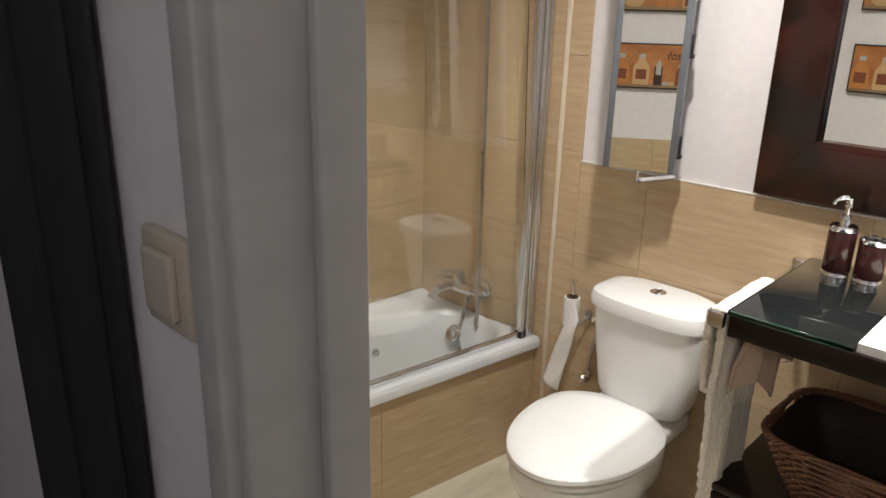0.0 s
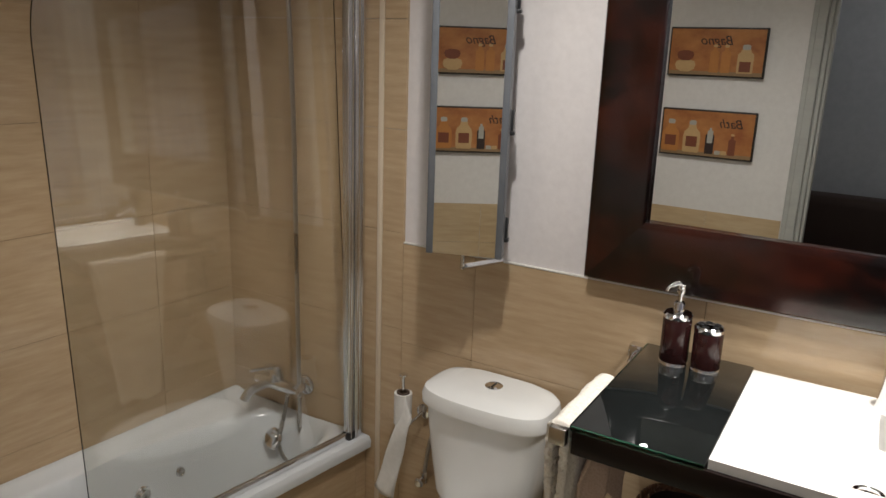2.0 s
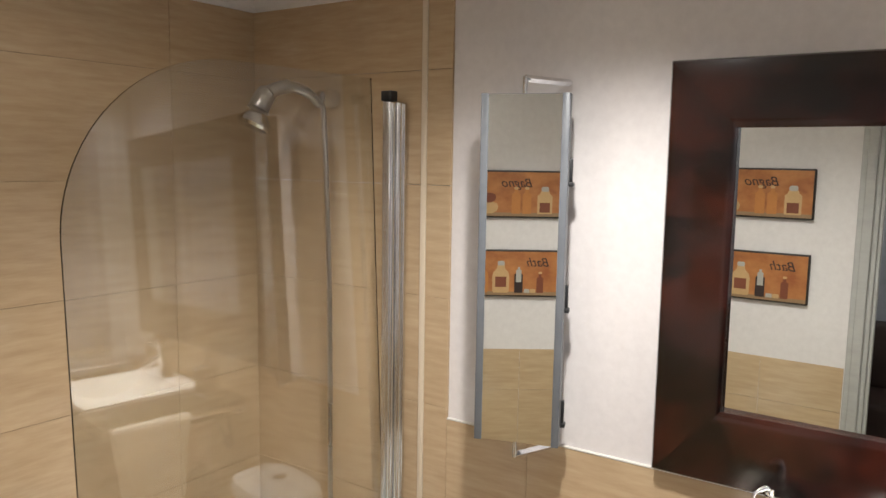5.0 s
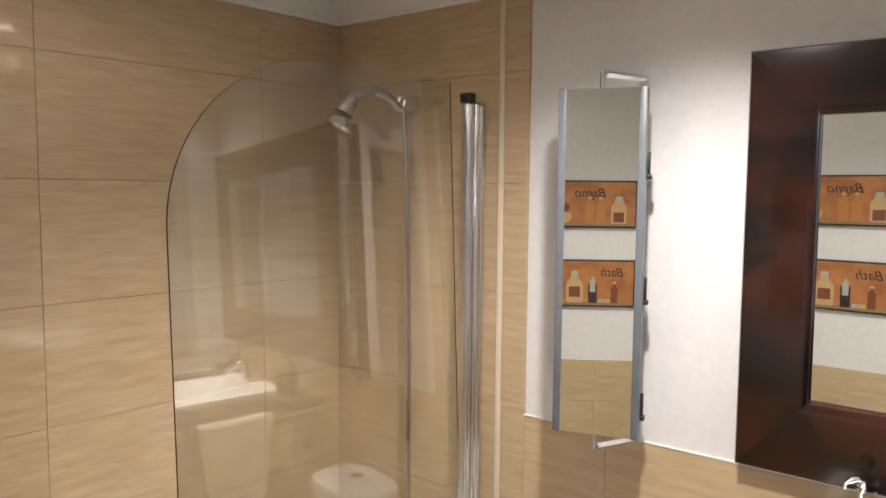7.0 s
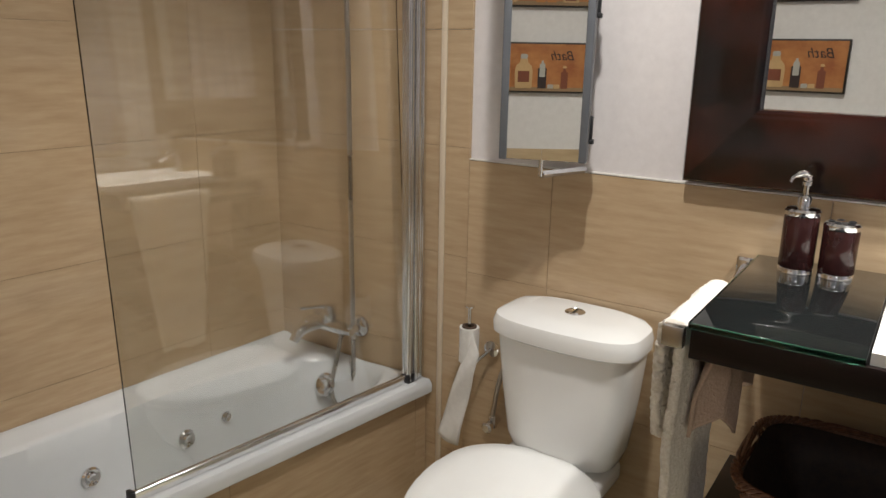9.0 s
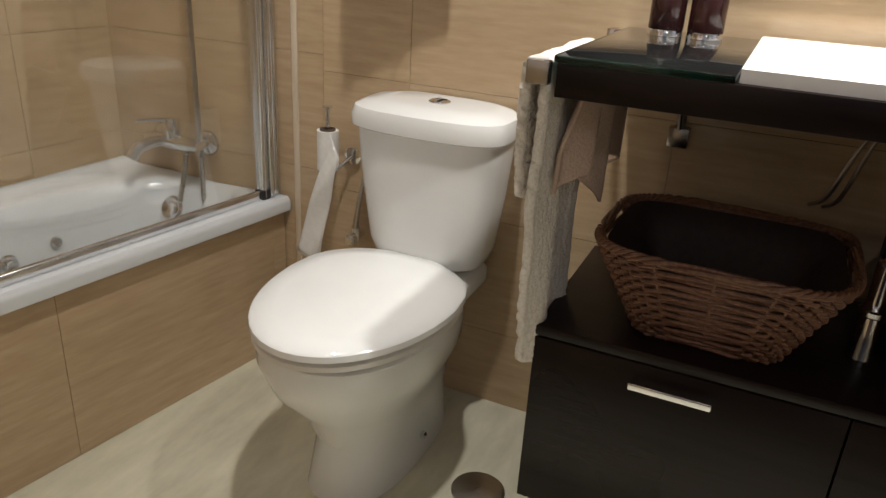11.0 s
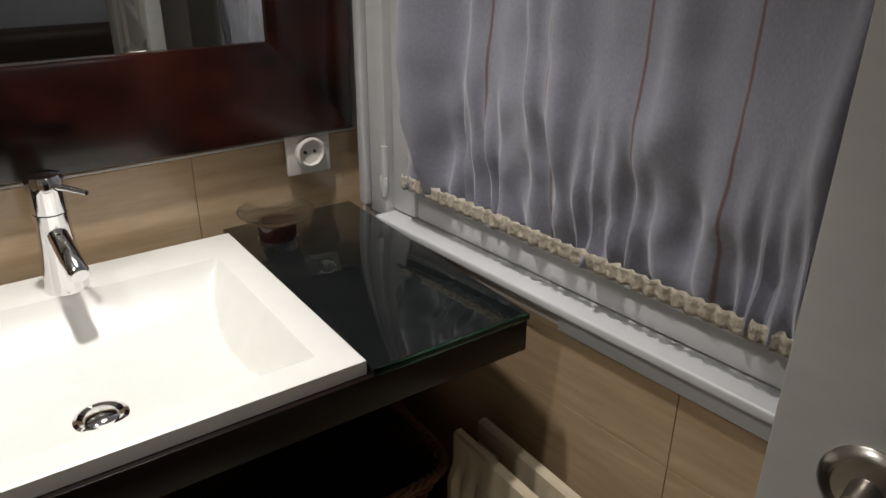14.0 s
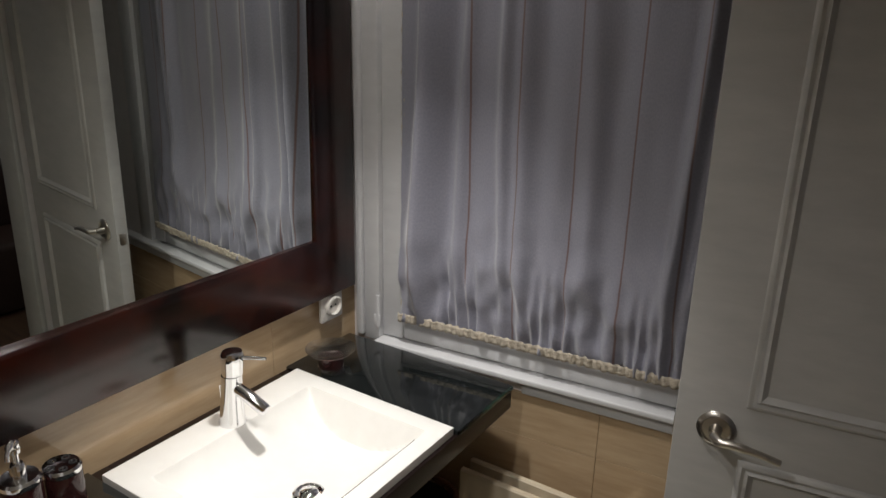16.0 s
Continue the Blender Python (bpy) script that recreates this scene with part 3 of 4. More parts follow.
def pane_outline():
    xl, xr, zb, zt, rad = 0.912, 1.694, RIM + 0.024, 1.958, 0.37
    pts = [(xl, zb), (xr, zb), (xr, zt)]
    for k in range(25):
        w = math.radians(90 + 90 * k / 24)
        pts.append((xl + rad + rad * math.cos(w), zt - rad + rad * math.sin(w)))
    return pts


bm = loft([[(x, GY + d, z) for x, z in pane_outline()] for d in (-0.0028, 0.0028)])
pane = part("pane", local(leaned(bm), screen), SCREENG, screen)
pane.visible_shadow = False
bm = leaned(slab((0.904, GY - 0.009, RIM + 0.004), (1.69, GY + 0.009, RIM + 0.028), 0.004, 3))
part("bottom_rail", local(bm, screen), ALU, screen, "polished aluminium bottom rail")
part("rail_cap", local(leaned(slab((0.896, GY - 0.011, RIM + 0.002), (0.906, GY + 0.011, RIM + 0.032), 0.002)), screen), BLACK, screen, "black plastic end cap")
for xa, xb, dy in ((1.682, 1.704, 0.0), (1.706, 1.722, -0.004), (1.724, 1.746, 0.0)):
    bm = slab((xa, GY - 0.013 + dy, RIM + 0.006), (xb, GY + 0.013, 1.898), 0.004, 3)
    tube([((xa + xb) / 2 - 0.004, GY - 0.014 + dy, RIM + 0.01), ((xa + xb) / 2 - 0.004, GY - 0.014 + dy, 1.893)], 0.003, 8, bm)
    part("post", local(leaned(bm, 0.0), screen), ALU, screen, "polished aluminium post")
for za, zb in ((1.898, 1.924), (RIM + 0.003, RIM + 0.03)):
    part("post_cap", local(leaned(slab((1.680, GY - 0.016, za), (1.706, GY + 0.016, zb), 0.003), 0.0), screen), BLACK, screen, "black plastic post cap")

# bath mixer
mixer = thing("bath_mixer", (1.74, 1.93, 0.52), "chrome wall-mounted bath mixer with lever", "tap")
MZ = 0.545
for yy in (1.868, 2.02):
    bm = lathe([(0, 0), (0.034, 0), (0.034, 0.006), (0.028, 0.014), (0.014, 0.018), (0.013, 0.05), (0, 0.05)], (0, 0, 0), 28, None, False)
    part("wall_plate", local(turned(bm, pose(1.744, yy, MZ, 0, -90, 0)), mixer), CHROME, mixer)
bm = tube([(1.69, 1.855, MZ), (1.69, 1.88, MZ + 0.002), (1.69, 1.945, MZ + 0.004), (1.69, 2.01, MZ + 0.002), (1.69, 2.035, MZ)], [0.013, 0.019, 0.023, 0.019, 0.013], 20)
part("body", local(bm, mixer), CHROME, mixer)
bm = tube(curve([(1.69, 1.965, MZ), (1.655, 1.975, MZ + 0.004), (1.61, 1.985, MZ - 0.004), (1.585, 1.99, MZ - 0.03)], 6), 0.015, 14)
part("spout", local(bm, mixer), CHROME, mixer)
bm = lathe([(0.022, 0), (0.024, 0.02), (0.022, 0.045), (0.014, 0.054), (0, 0.056)], (1.69, 1.945, MZ + 0.012), 24)
part("cartridge", local(bm, mixer), CHROME, mixer)
bm = tube(curve([(1.69, 1.945, MZ + 0.058), (1.66, 1.955, MZ + 0.066), (1.60, 1.975, MZ + 0.072)], 6), [0.008] * 6 + [0.006] * 6 + [0.004], 10)
part("lever", local(bm, mixer), CHROME, mixer)
hose_pts = curve([(1.69, 1.90, MZ - 0.02), (1.68, 1.905, MZ - 0.08), (1.66, 1.915, 0.36), (1.67, 1.90, 0.30), (1.70, 1.878, 0.30), (1.712, 1.872, 0.40), (1.712, 1.872, 0.8), (1.712, 1.874, 1.4), (1.705, 1.885, 1.84), (1.695, 1.892, 1.90)], 10)
hose = tagged(finish("shower_hose", tube(hose_pts, 0.0068, 10), STEEL), "metal shower hose hanging straight down the tiles", "hose")
shower = thing("hand_shower", (1.745, 1.89, 1.92), "grey chrome hand shower in a wall bracket", "shower head")
bm = lathe([(0, 0), (0.026, 0), (0.026, 0.018), (0.018, 0.05), (0, 0.052)], (0, 0, 0), 24, None, False)
part("bracket", local(turned(bm, pose(1.744, 1.89, 1.915, 0, -90, 0)), shower), CHROME, shower)
bm = tube(curve([(1.695, 1.892, 1.895), (1.66, 1.905, 1.925), (1.61, 1.925, 1.938), (1.555, 1.945, 1.915), (1.53, 1.954, 1.872)], 8), [0.012] * 8 + [0.014] * 8 + [0.018] * 8 + [0.026] * 8 + [0.03], 18)
part("handle", local(bm, shower), STEEL, shower)
bm = lathe([(0, 0), (0.040, 0.0), (0.044, 0.008), (0.040, 0.022), (0.024, 0.04), (0, 0.042)], (0, 0, 0), 28, None, False)
part("head", local(turned(bm, pose(1.517, 1.960, 1.828, 12, 22, 0)), shower), CHROME, shower)

# ---- toilet ----
toilet = thing("toilet", (1.5, 1.16, 0), "white ceramic close-coupled toilet with closed lid", "toilet")
TY = 1.165


def dshape(front, back, half, z, grow=0.0, n=44, square=0.0):
    """Outline of a toilet seat: rounded front, flatter back."""
    out = []
    cx = back - 0.19
    for i in range(n):
        w = 2 * math.pi * i / n
        c, s = math.cos(w), math.sin(w)
        if c < 0:
            x, y = cx + (cx - front + grow) * c, (half + grow) * s
        else:
            x = cx + (back - cx + grow) * math.copysign(abs(c) ** 0.55, c)
            y = (half + grow) * math.copysign(abs(s) ** 0.9, s) * (1 - 0.22 * c)
        out.append((x, TY + y, z))
    return out


rings = [oval(1.475, TY, 0.0, 0.232, 0.108, 2.6), oval(1.475, TY, 0.02, 0.228, 0.104, 2.6), oval(1.485, TY, 0.12, 0.215, 0.098, 2.5), oval(1.465, TY, 0.20, 0.235, 0.118, 2.4),
         oval(1.43, TY, 0.28, 0.272, 0.158, 2.3), oval(1.40, TY, 0.345, 0.268, 0.174, 2.3), oval(1.385, TY, 0.382, 0.250, 0.176, 2.3), oval(1.385, TY, 0.388, 0.235, 0.165, 2.3)]
part("pan", local(loft(rings), toilet), CERAM, toilet)
part("ledge", local(slab((1.52, TY - 0.135, 0.335), (1.74, TY + 0.135, 0.392), 0.018, 4), toilet), CERAM, toilet)
rings = [dshape(1.114, 1.588, 0.192, 0.393, -0.006), dshape(1.114, 1.588, 0.192, 0.397), dshape(1.114, 1.588, 0.192, 0.407), dshape(1.114, 1.588, 0.192, 0.411, -0.006)]
part("seat", local(loft(rings), toilet), PLASTW, toilet)
rings = [dshape(1.110, 1.592, 0.196, 0.414, -0.006), dshape(1.110, 1.592, 0.196, 0.418), dshape(1.110, 1.592, 0.196, 0.430, -0.001), dshape(1.110, 1.592, 0.196, 0.436, -0.008), dshape(1.110, 1.592, 0.196, 0.441, -0.05), dshape(1.110, 1.592, 0.196, 0.442, -0.12)]
part("lid", local(loft(rings), toilet), CERAM, toilet, "closed glossy white lid")
CYC = 1.150


def tank(z, half, depth, n=48):
    """Outline with a flat back on the wall and a bowed front."""
    out = []
    for i in range(n):
        w = 2 * math.pi * i / n
        c, s = math.cos(w), math.sin(w)
        p = 4.2
        x = 1.742 - depth / 2 + depth / 2 * math.copysign(abs(c) ** (2 / p), c)
        y = CYC + half * math.copysign(abs(s) ** (2 / p), s)
        if c < 0:
            x -= 0.018 * (1 - (abs(y - CYC) / half) ** 2)
        out.append((x, y, z))
    return out


rings = [tank(0.412, 0.125, 0.135), tank(0.420, 0.132, 0.142), tank(0.45, 0.142, 0.15), tank(0.58, 0.16, 0.158), tank(0.69, 0.170, 0.165), tank(0.706, 0.171, 0.165)]
part("cistern", local(loft(rings), toilet), CERAM, toilet)
rings = [tank(0.708, 0.176, 0.172), tank(0.712, 0.181, 0.178), tank(0.735, 0.182, 0.180), tank(0.753, 0.176, 0.174), tank(0.762, 0.160, 0.155), tank(0.766, 0.12, 0.11)]
part("cistern_lid", local(loft(rings), toilet), CERAM, toilet)
part("flush_button", local(lathe([(0, 0), (0.024, 0), (0.024, 0.004), (0.019, 0.007), (0.017, 0.005), (0, 0.005)], (1.668, CYC, 0.764), 28, None, False), toilet), CHROME, toilet, "round chrome flush button")
part("button_split", local(slab((1.652, CYC - 0.001, 0.768), (1.684, CYC + 0.001, 0.771)), toilet), BLACK, toilet)
for yy in (TY - 0.108, TY + 0.108):
    part("bolt_cap", local(turned(lathe([(0.009, -0.004), (0.009, 0.005), (0.004, 0.009), (0, 0.009)], (0, 0, 0), 14, None, False), pose(1.47, yy * 1.0, 0.06, 90 if yy < TY else -90, 0, 0)), toilet), CHROME, toilet)
valve = thing("stop_valve", (1.745, 1.395, 0.385), "small chrome water stop valve on the tiles", "valve")
bm = tube([(1.745, 1.385, 0.385), (1.70, 1.385, 0.385)], 0.009, 12)
tube([(1.715, 1.385, 0.375), (1.715, 1.385, 0.41)], 0.012, 12, bm)
part("body", local(bm, valve), CHROME, valve)
part("knob", local(turned(lathe([(0.012, 0), (0.015, 0.005), (0.015, 0.016), (0.010, 0.022)], (0, 0, 0), 14), pose(1.70, 1.385, 0.385, 0, -90, 0)), valve), CHROME, valve)
part("supply_hose", local(tube(curve([(1.715, 1.385, 0.41), (1.712, 1.37, 0.5), (1.715, 1.345, 0.60), (1.72, 1.325, 0.66)], 6), 0.006), valve), STEEL, valve)

# toilet paper on an upright pin
holder = thing("paper_holder", (1.745, 1.40, 0.6), "chrome upright toilet paper holder on the tiled wall", "paper holder")
part("wall_plate", local(turned(lathe([(0, 0), (0.022, 0), (0.022, 0.006), (0.012, 0.010), (0, 0.010)], (0, 0, 0), 22, None, False), pose(1.744, 1.41, 0.585, 0, -90, 0)), holder), CHROME, holder)
part("arm", local(tube(curve([(1.735, 1.41, 0.585), (1.70, 1.43, 0.56), (1.695, 1.445, 0.552), (1.69, 1.45, 0.56), (1.69, 1.45, 0.60), (1.69, 1.45, 0.708)], 6), 0.0045), holder), CHROME, holder)
part("end_disc", local(lathe([(0, 0), (0.012, 0), (0.012, 0.004), (0, 0.004)], (1.69, 1.45, 0.708), 18, None, False), holder), CHROME, holder)
roll = thing("toilet_roll", (1.69, 1.45, 0.555), "nearly used toilet roll with a long hanging sheet", "toilet paper")
part("core", local(lathe([(0.013, 0), (0.019, 0), (0.019, 0.102), (0.013, 0.102), (0.013, 0)], (1.69, 1.45, 0.556), 22, None, False), roll), CARD, roll, "dark cardboard core")
part("wound_paper", local(lathe([(0.0195, 0), (0.026, 0.0), (0.026, 0.096), (0.0195, 0.096), (0.0195, 0)], (1.69, 1.45, 0.558), 26, None, False), roll), PAPER, roll)
bm = bmesh.new()
grid = []
for k in range(25):
    h = k / 24
    a, b = Vector((1.672, 1.432, 0.652)).lerp(Vector((1.650, 1.520, 0.345)), h), Vector((1.668, 1.452, 0.560)).lerp(Vector((1.650, 1.448, 0.332)), h)
    if h < 0.25:
        b = Vector((1.664, 1.40, 0.60)).lerp(Vector((1.655, 1.412, 0.54)), h * 4)
    else:
        b = Vector((1.655, 1.412, 0.54)).lerp(Vector((1.650, 1.452, 0.325)), (h - 0.25) / 0.75)
    row = []
    for i in range(9):
        p = a.lerp(b, i / 8)
        p.x += 0.004 * math.sin(h * 9 + i * 0.5) - 0.006 * math.sin(math.pi * i / 8)
        row.append(bm.verts.new(p))
    grid.append(row)
for r, q in zip(grid, grid[1:]):
    for i in range(8):
        bm.faces.new((r[i], r[i + 1], q[i + 1], q[i]))
sheet = part("loose_sheet", local(bm, roll), PAPER, roll, "crumpled hanging sheet of white paper")
sheet.modifiers.new("thickness", "SOLIDIFY").thickness = 0.0008

# ---- vanity ----
CX0, CY0, CY1, CZ0, CZ1 = 1.252, -0.203, 0.781, 0.893, 0.941
vanity_top = thing("bathroom_counter", (1.5, 0.27, CZ0), "dark wenge vanity worktop covered with green-edged glass", "worktop")
for lo, hi in (((CX0, CY0, CZ0), (1.3175, CY1, CZ1)), ((1.318, CY0, CZ0), (1.745, 0.055, CZ1)), ((1.318, 0.505, CZ0), (1.745, CY1, CZ1)), ((1.64, 0.0555, CZ0), (1.745, 0.5045, CZ1))):
    part("board", local(slab(lo, hi, 0.0008), vanity_top), WENGE, vanity_top)
for ya, yb in ((0.545, CY1 + 0.002), (CY0, 0.032)):
    g = part("glass_sheet", local(slab((CX0, ya, CZ1 + 0.0010), (1.742, yb, CZ1 + 0.0105), 0.0012), vanity_top), BLACKG, vanity_top, "dark backed glass sheet")
    part("glass_edge", local(slab((CX0 - 0.0045, ya, CZ1 + 0.0010), (CX0 - 0.0002, yb, CZ1 + 0.0104), 0.001), vanity_top), GREENG, g, "polished green glass edge")
    if ya > 0.3:
        part("glass_edge", local(slab((CX0, yb + 0.0002, CZ1 + 0.0010), (1.742, yb + 0.0035, CZ1 + 0.0104), 0.001), vanity_top), GREENG, g, "polished green glass edge")
for ky in (0.655, -0.085):
    bm = slab((1.716, ky - 0.020, 0.735), (1.7415, ky + 0.020, 0.775), 0.003)
    slab((1.732, ky - 0.009, 0.774), (1.7415, ky + 0.009, 0.8925), 0.002, bm=bm)
    tube([(1.722, ky, 0.768), (1.69, ky, 0.83), (1.66, ky, 0.888)], 0.005, 8, bm)
    part("bracket", local(bm, vanity_top), STEEL, vanity_top, "steel wall bracket under the worktop")
ZS = 0.962
sink = thing("washbasin", (1.5, 0.28, CZ1), "cream rectangular washbasin with a shallow curved bowl", "washbasin")


def basin():
    bm = bmesh.new()
    xa, xb, ya, yb = 1.260, 1.702, 0.036, 0.541
    ix0, ix1, iy0, iy1 = 1.297, 1.620, 0.082, 0.497
    xs = [xa, xa + 0.004] + [ix0 + (ix1 - ix0) * i / 64 for i in range(65)] + [xb - 0.004, xb]
    ys = [ya, ya + 0.004] + [iy0 + (iy1 - iy0) * i / 110 for i in range(111)] + [yb - 0.004, yb]
    grid = []
    for x in xs:
        row = []
        for y in ys:
            z = ZS
            if ix0 < x < ix1 and iy0 < y < iy1:
                u = (x - (ix0 + ix1) / 2) / ((ix1 - ix0) / 2)
                bowl = 0.072 * (1 - abs(u) ** 2.2) ** 0.75
                side = min(y - iy0, iy1 - y) * 1.7
                a = min(bowl, side)
                z -= a
            if x in (xa, xb) or y in (ya, yb):
                z -= 0.002
            row.append(bm.verts.new((x, y, z)))
        grid.append(row)
    for a, b in zip(grid, grid[1:]):
        for i in range(len(ys) - 1):
            bm.faces.new((a[i], a[i + 1], b[i + 1], b[i]))
    # skirt
    loop = [grid[i][0] for i in range(len(xs))] + grid[-1][1:] + [grid[i][-1] for i in range(len(xs) - 2, -1, -1)] + grid[0][-2:0:-1]
    low = [bm.verts.new((v.co.x, v.co.y, CZ1 + 0.0008)) for v in loop]
    for i in range(len(loop)):
        j = (i + 1) % len(loop)
        bm.faces.new((loop[i], loop[j], low[j], low[i]))
    return bm


part("bowl", local(basin(), sink), SOLID, sink)
# Added board that closes the bowl; its dark wood stands in for shade.
bm = slab((1.3185, 0.056, 0.882), (1.6395, 0.504, 0.8885), 0.002)
part("underside", local(bm, sink), WENGE, sink, "dark board added below the bowl in place of the shade there")
bm = lathe([(0, 0), (0.030, 0), (0.031, 0.003), (0.026, 0.005), (0.020, 0.003), (0.016, 0.007), (0, 0.009)], (1.420, 0.300, ZS - 0.0700), 32, None, False)
part("drain", local(bm, sink), CHROME, sink, "round chrome drain")
trap = thing("drain_pipe", (1.505, 0.278, 0.487), "chrome drain pipe under the washbasin", "pipe")
part("flange", local(lathe([(0, 0), (0.055, 0.0), (0.05, 0.022), (0, 0.03)], (1.505, 0.278, 0.854), 28, None, False), trap), SOLID, trap)
bm = lathe([(0.019, 0.375), (0.021, 0.365), (0.021, 0.275), (0.024, 0.270), (0.024, 0.262), (0.017, 0.255), (0.0155, 0.10), (0.018, 0.09), (0.023, 0.086), (0.023, 0.078), (0.018, 0.074), (0.021, 0.02), (0.024, 0.0)][::-1], (1.505, 0.278, 0.488), 26)
part("pipe", local(bm, trap), CHROME, trap)
for dy in (0.045, 0.06):
    part("supply_tube", local(tube(curve([(1.66, 0.285 + dy * 0.4, 0.866), (1.66, 0.285 + dy, 0.80), (1.68, 0.29 + dy * 1.4, 0.70), (1.744, 0.30 + dy * 1.6, 0.66)], 6), 0.0038), trap), STEEL, trap)

tap = thing("basin_tap", (1.645, 0.283, ZS), "chrome single-lever basin tap with a short spout", "tap")
bm = loft([oval(1.645 - 0.012 * h / 0.15, 0.283, ZS + h, r, r, 2.0, 30) for h, r in ((0, 0.0285), (0.003, 0.0285), (0.012, 0.026), (0.06, 0.0225), (0.10, 0.021), (0.112, 0.021))])
part("body", local(bm, tap), CHROME, tap)
bm = loft([oval(1.634 - 0.004 * h / 0.05, 0.283, ZS + 0.1145 + h, r, r, 2.0, 30) for h, r in ((0, 0.021), (0.03, 0.022), (0.044, 0.023), (0.05, 0.020), (0.052, 0.008))])
part("cap", local(bm, tap), CHROME, tap)
part("spout", local(tube([(1.632, 0.283, ZS + 0.088), (1.60, 0.280, ZS + 0.076), (1.556, 0.275, ZS + 0.054), (1.552, 0.2745, ZS + 0.052)], [0.0125, 0.013, 0.0135, 0.011], 20), tap), CHROME, tap)
part("lever", local(tube([(1.625, 0.279, ZS + 0.150), (1.60, 0.262, ZS + 0.151), (1.575, 0.245, ZS + 0.149)], [0.0042, 0.004, 0.0032], 10), tap), CHROME, tap)
part("lift_rod", local(tube([(1.672, 0.283, ZS), (1.676, 0.283, ZS + 0.075)], 0.0025), tap), CHROME, tap)


def bottle(name, x, y, height, label, category):
    ob = thing(name, (x, y, CZ1 + 0.0105), label, category, "brown bathroom set")
    z = CZ1 + 0.0105
    part("foot", local(lathe([(0, 0), (0.0315, 0), (0.0315, 0.010), (0.030, 0.012), (0, 0.012)], (x, y, z), 36, None, False), ob), CHROME, ob, "chrome foot ring")
    part("body", local(lathe([(0.0305, 0.012), (0.031, 0.014), (0.031, height - 0.012), (0.030, height - 0.010)], (x, y, z), 40), ob), BROWNC, ob, "dark brown glossy body")
    part("cap", local(lathe([(0.0315, 0), (0.032, 0.002), (0.032, 0.008), (0.028, 0.012), (0, 0.013)], (x, y, z + height - 0.010), 36), ob), CHROME, ob, "chrome cap")
    return ob, z + height


soap, zt = bottle("soap_dispenser", 1.648, 0.702, 0.122, "dark brown soap dispenser with chrome pump", "soap dispenser")
part("collar", local(lathe([(0.012, 0), (0.012, 0.022), (0.009, 0.026), (0.005, 0.027), (0.005, 0.05)], (1.648, 0.702, zt), 22), soap), CHROME, soap)
part("pump", local(tube(curve([(1.648, 0.702, zt + 0.045), (1.648, 0.702, zt + 0.062), (1.640, 0.708, zt + 0.068), (1.625, 0.722, zt + 0.062), (1.621, 0.726, zt + 0.052)], 5), [0.009] * 6 + [0.006] * 8 + [0.0035] * 7, 14), soap), CHROME, soap)
cup, zt = bottle("toothbrush_cup", 1.652, 0.634, 0.104, "dark brown toothbrush holder with a pierced chrome top", "toothbrush holder")
for k in range(5):
    w = 2 * math.pi * k / 5 + 0.3
    hole = lathe([(0, 0), (0.0062, 0), (0.0068, 0.0022), (0.0048, 0.0026), (0.0045, 0.0004), (0, 0.0003)], (1.652 + 0.018 * math.cos(w), 0.634 + 0.018 * math.sin(w), zt + 0.0012), 14, None, False)
    part("hole", local(hole, cup), BLACK, cup, "round dark hole")

dish = thing("soap_dish", (1.650, -0.026, CZ1 + 0.0105), "clear glass soap dish on a dark brown stand", "soap dish", "brown bathroom set")
z = CZ1 + 0.0105
part("foot", local(lathe([(0, 0), (0.031, 0), (0.031, 0.007), (0, 0.007)], (1.650, -0.026, z), 32, None, False), dish), CHROME, dish)
part("stand", local(lathe([(0.030, 0.007), (0.030, 0.032)], (1.650, -0.026, z), 32), dish), BROWNC, dish)
part("bowl", local(lathe([(0.0, 0.034), (0.030, 0.034), (0.052, 0.044), (0.060, 0.052), (0.057, 0.053), (0.048, 0.047), (0.028, 0.039), (0, 0.039)], (1.650, -0.026, z), 40, None, False), dish), DISHG, dish, "clear glass dish")

# ---- vanity cabinet with two drawers ----
KX, KZ0, KZ1, KY0, KY1 = 1.345, 0.115, 0.487, -0.205, 0.789
cabinet = thing("vanity_cabinet", (1.55, 0.29, 0), "low dark wenge cabinet with two wide drawers", "cabinet")
part("body", local(slab((KX, KY0, KZ0), (1.742, KY1, KZ1 - 0.020), 0.002), cabinet), WENGE, cabinet)
part("top", local(slab((KX - 0.018, KY0, KZ1 - 0.0195), (1.742, KY1 + 0.001, KZ1), 0.002), cabinet), WENGE, cabinet)
part("plinth", local(slab((KX + 0.06, KY0 + 0.03, 0), (1.742, KY1 - 0.03, KZ0)), cabinet), BLACK, cabinet)
for ya, yb in ((0.2925, KY1 - 0.001), (KY0 + 0.001, 0.2895)):
    d = part("drawer", local(slab((KX - 0.019, ya, KZ0 + 0.002), (KX - 0.0005, yb, KZ1 - 0.022), 0.002), cabinet), WENGE, cabinet)
    ym = (ya + yb) / 2 + (0.01 if ya > 0 else 0.0)
    bm = slab((KX - 0.046, ym - 0.066, 0.427), (KX - 0.040, ym + 0.066, 0.440), 0.002, 3)
    for s in (-1, 1):
        slab((KX - 0.044, ym + s * 0.058 - 0.005, 0.429), (KX - 0.0185, ym + s * 0.058 + 0.005, 0.438), 0.001, bm=bm)
    ob = part("handle", local(bm, cabinet), CHROME, d, "flat chrome bar handle")

# ---- wicker baskets ----
def basket_path(h, cx, cy, ax, ay, flare, n=150):
    a, b = ax * (1 + flare[0] * h), ay * (1 + flare[1] * h)
    return oval(cx, cy, 0, a, b, 5.5, n)


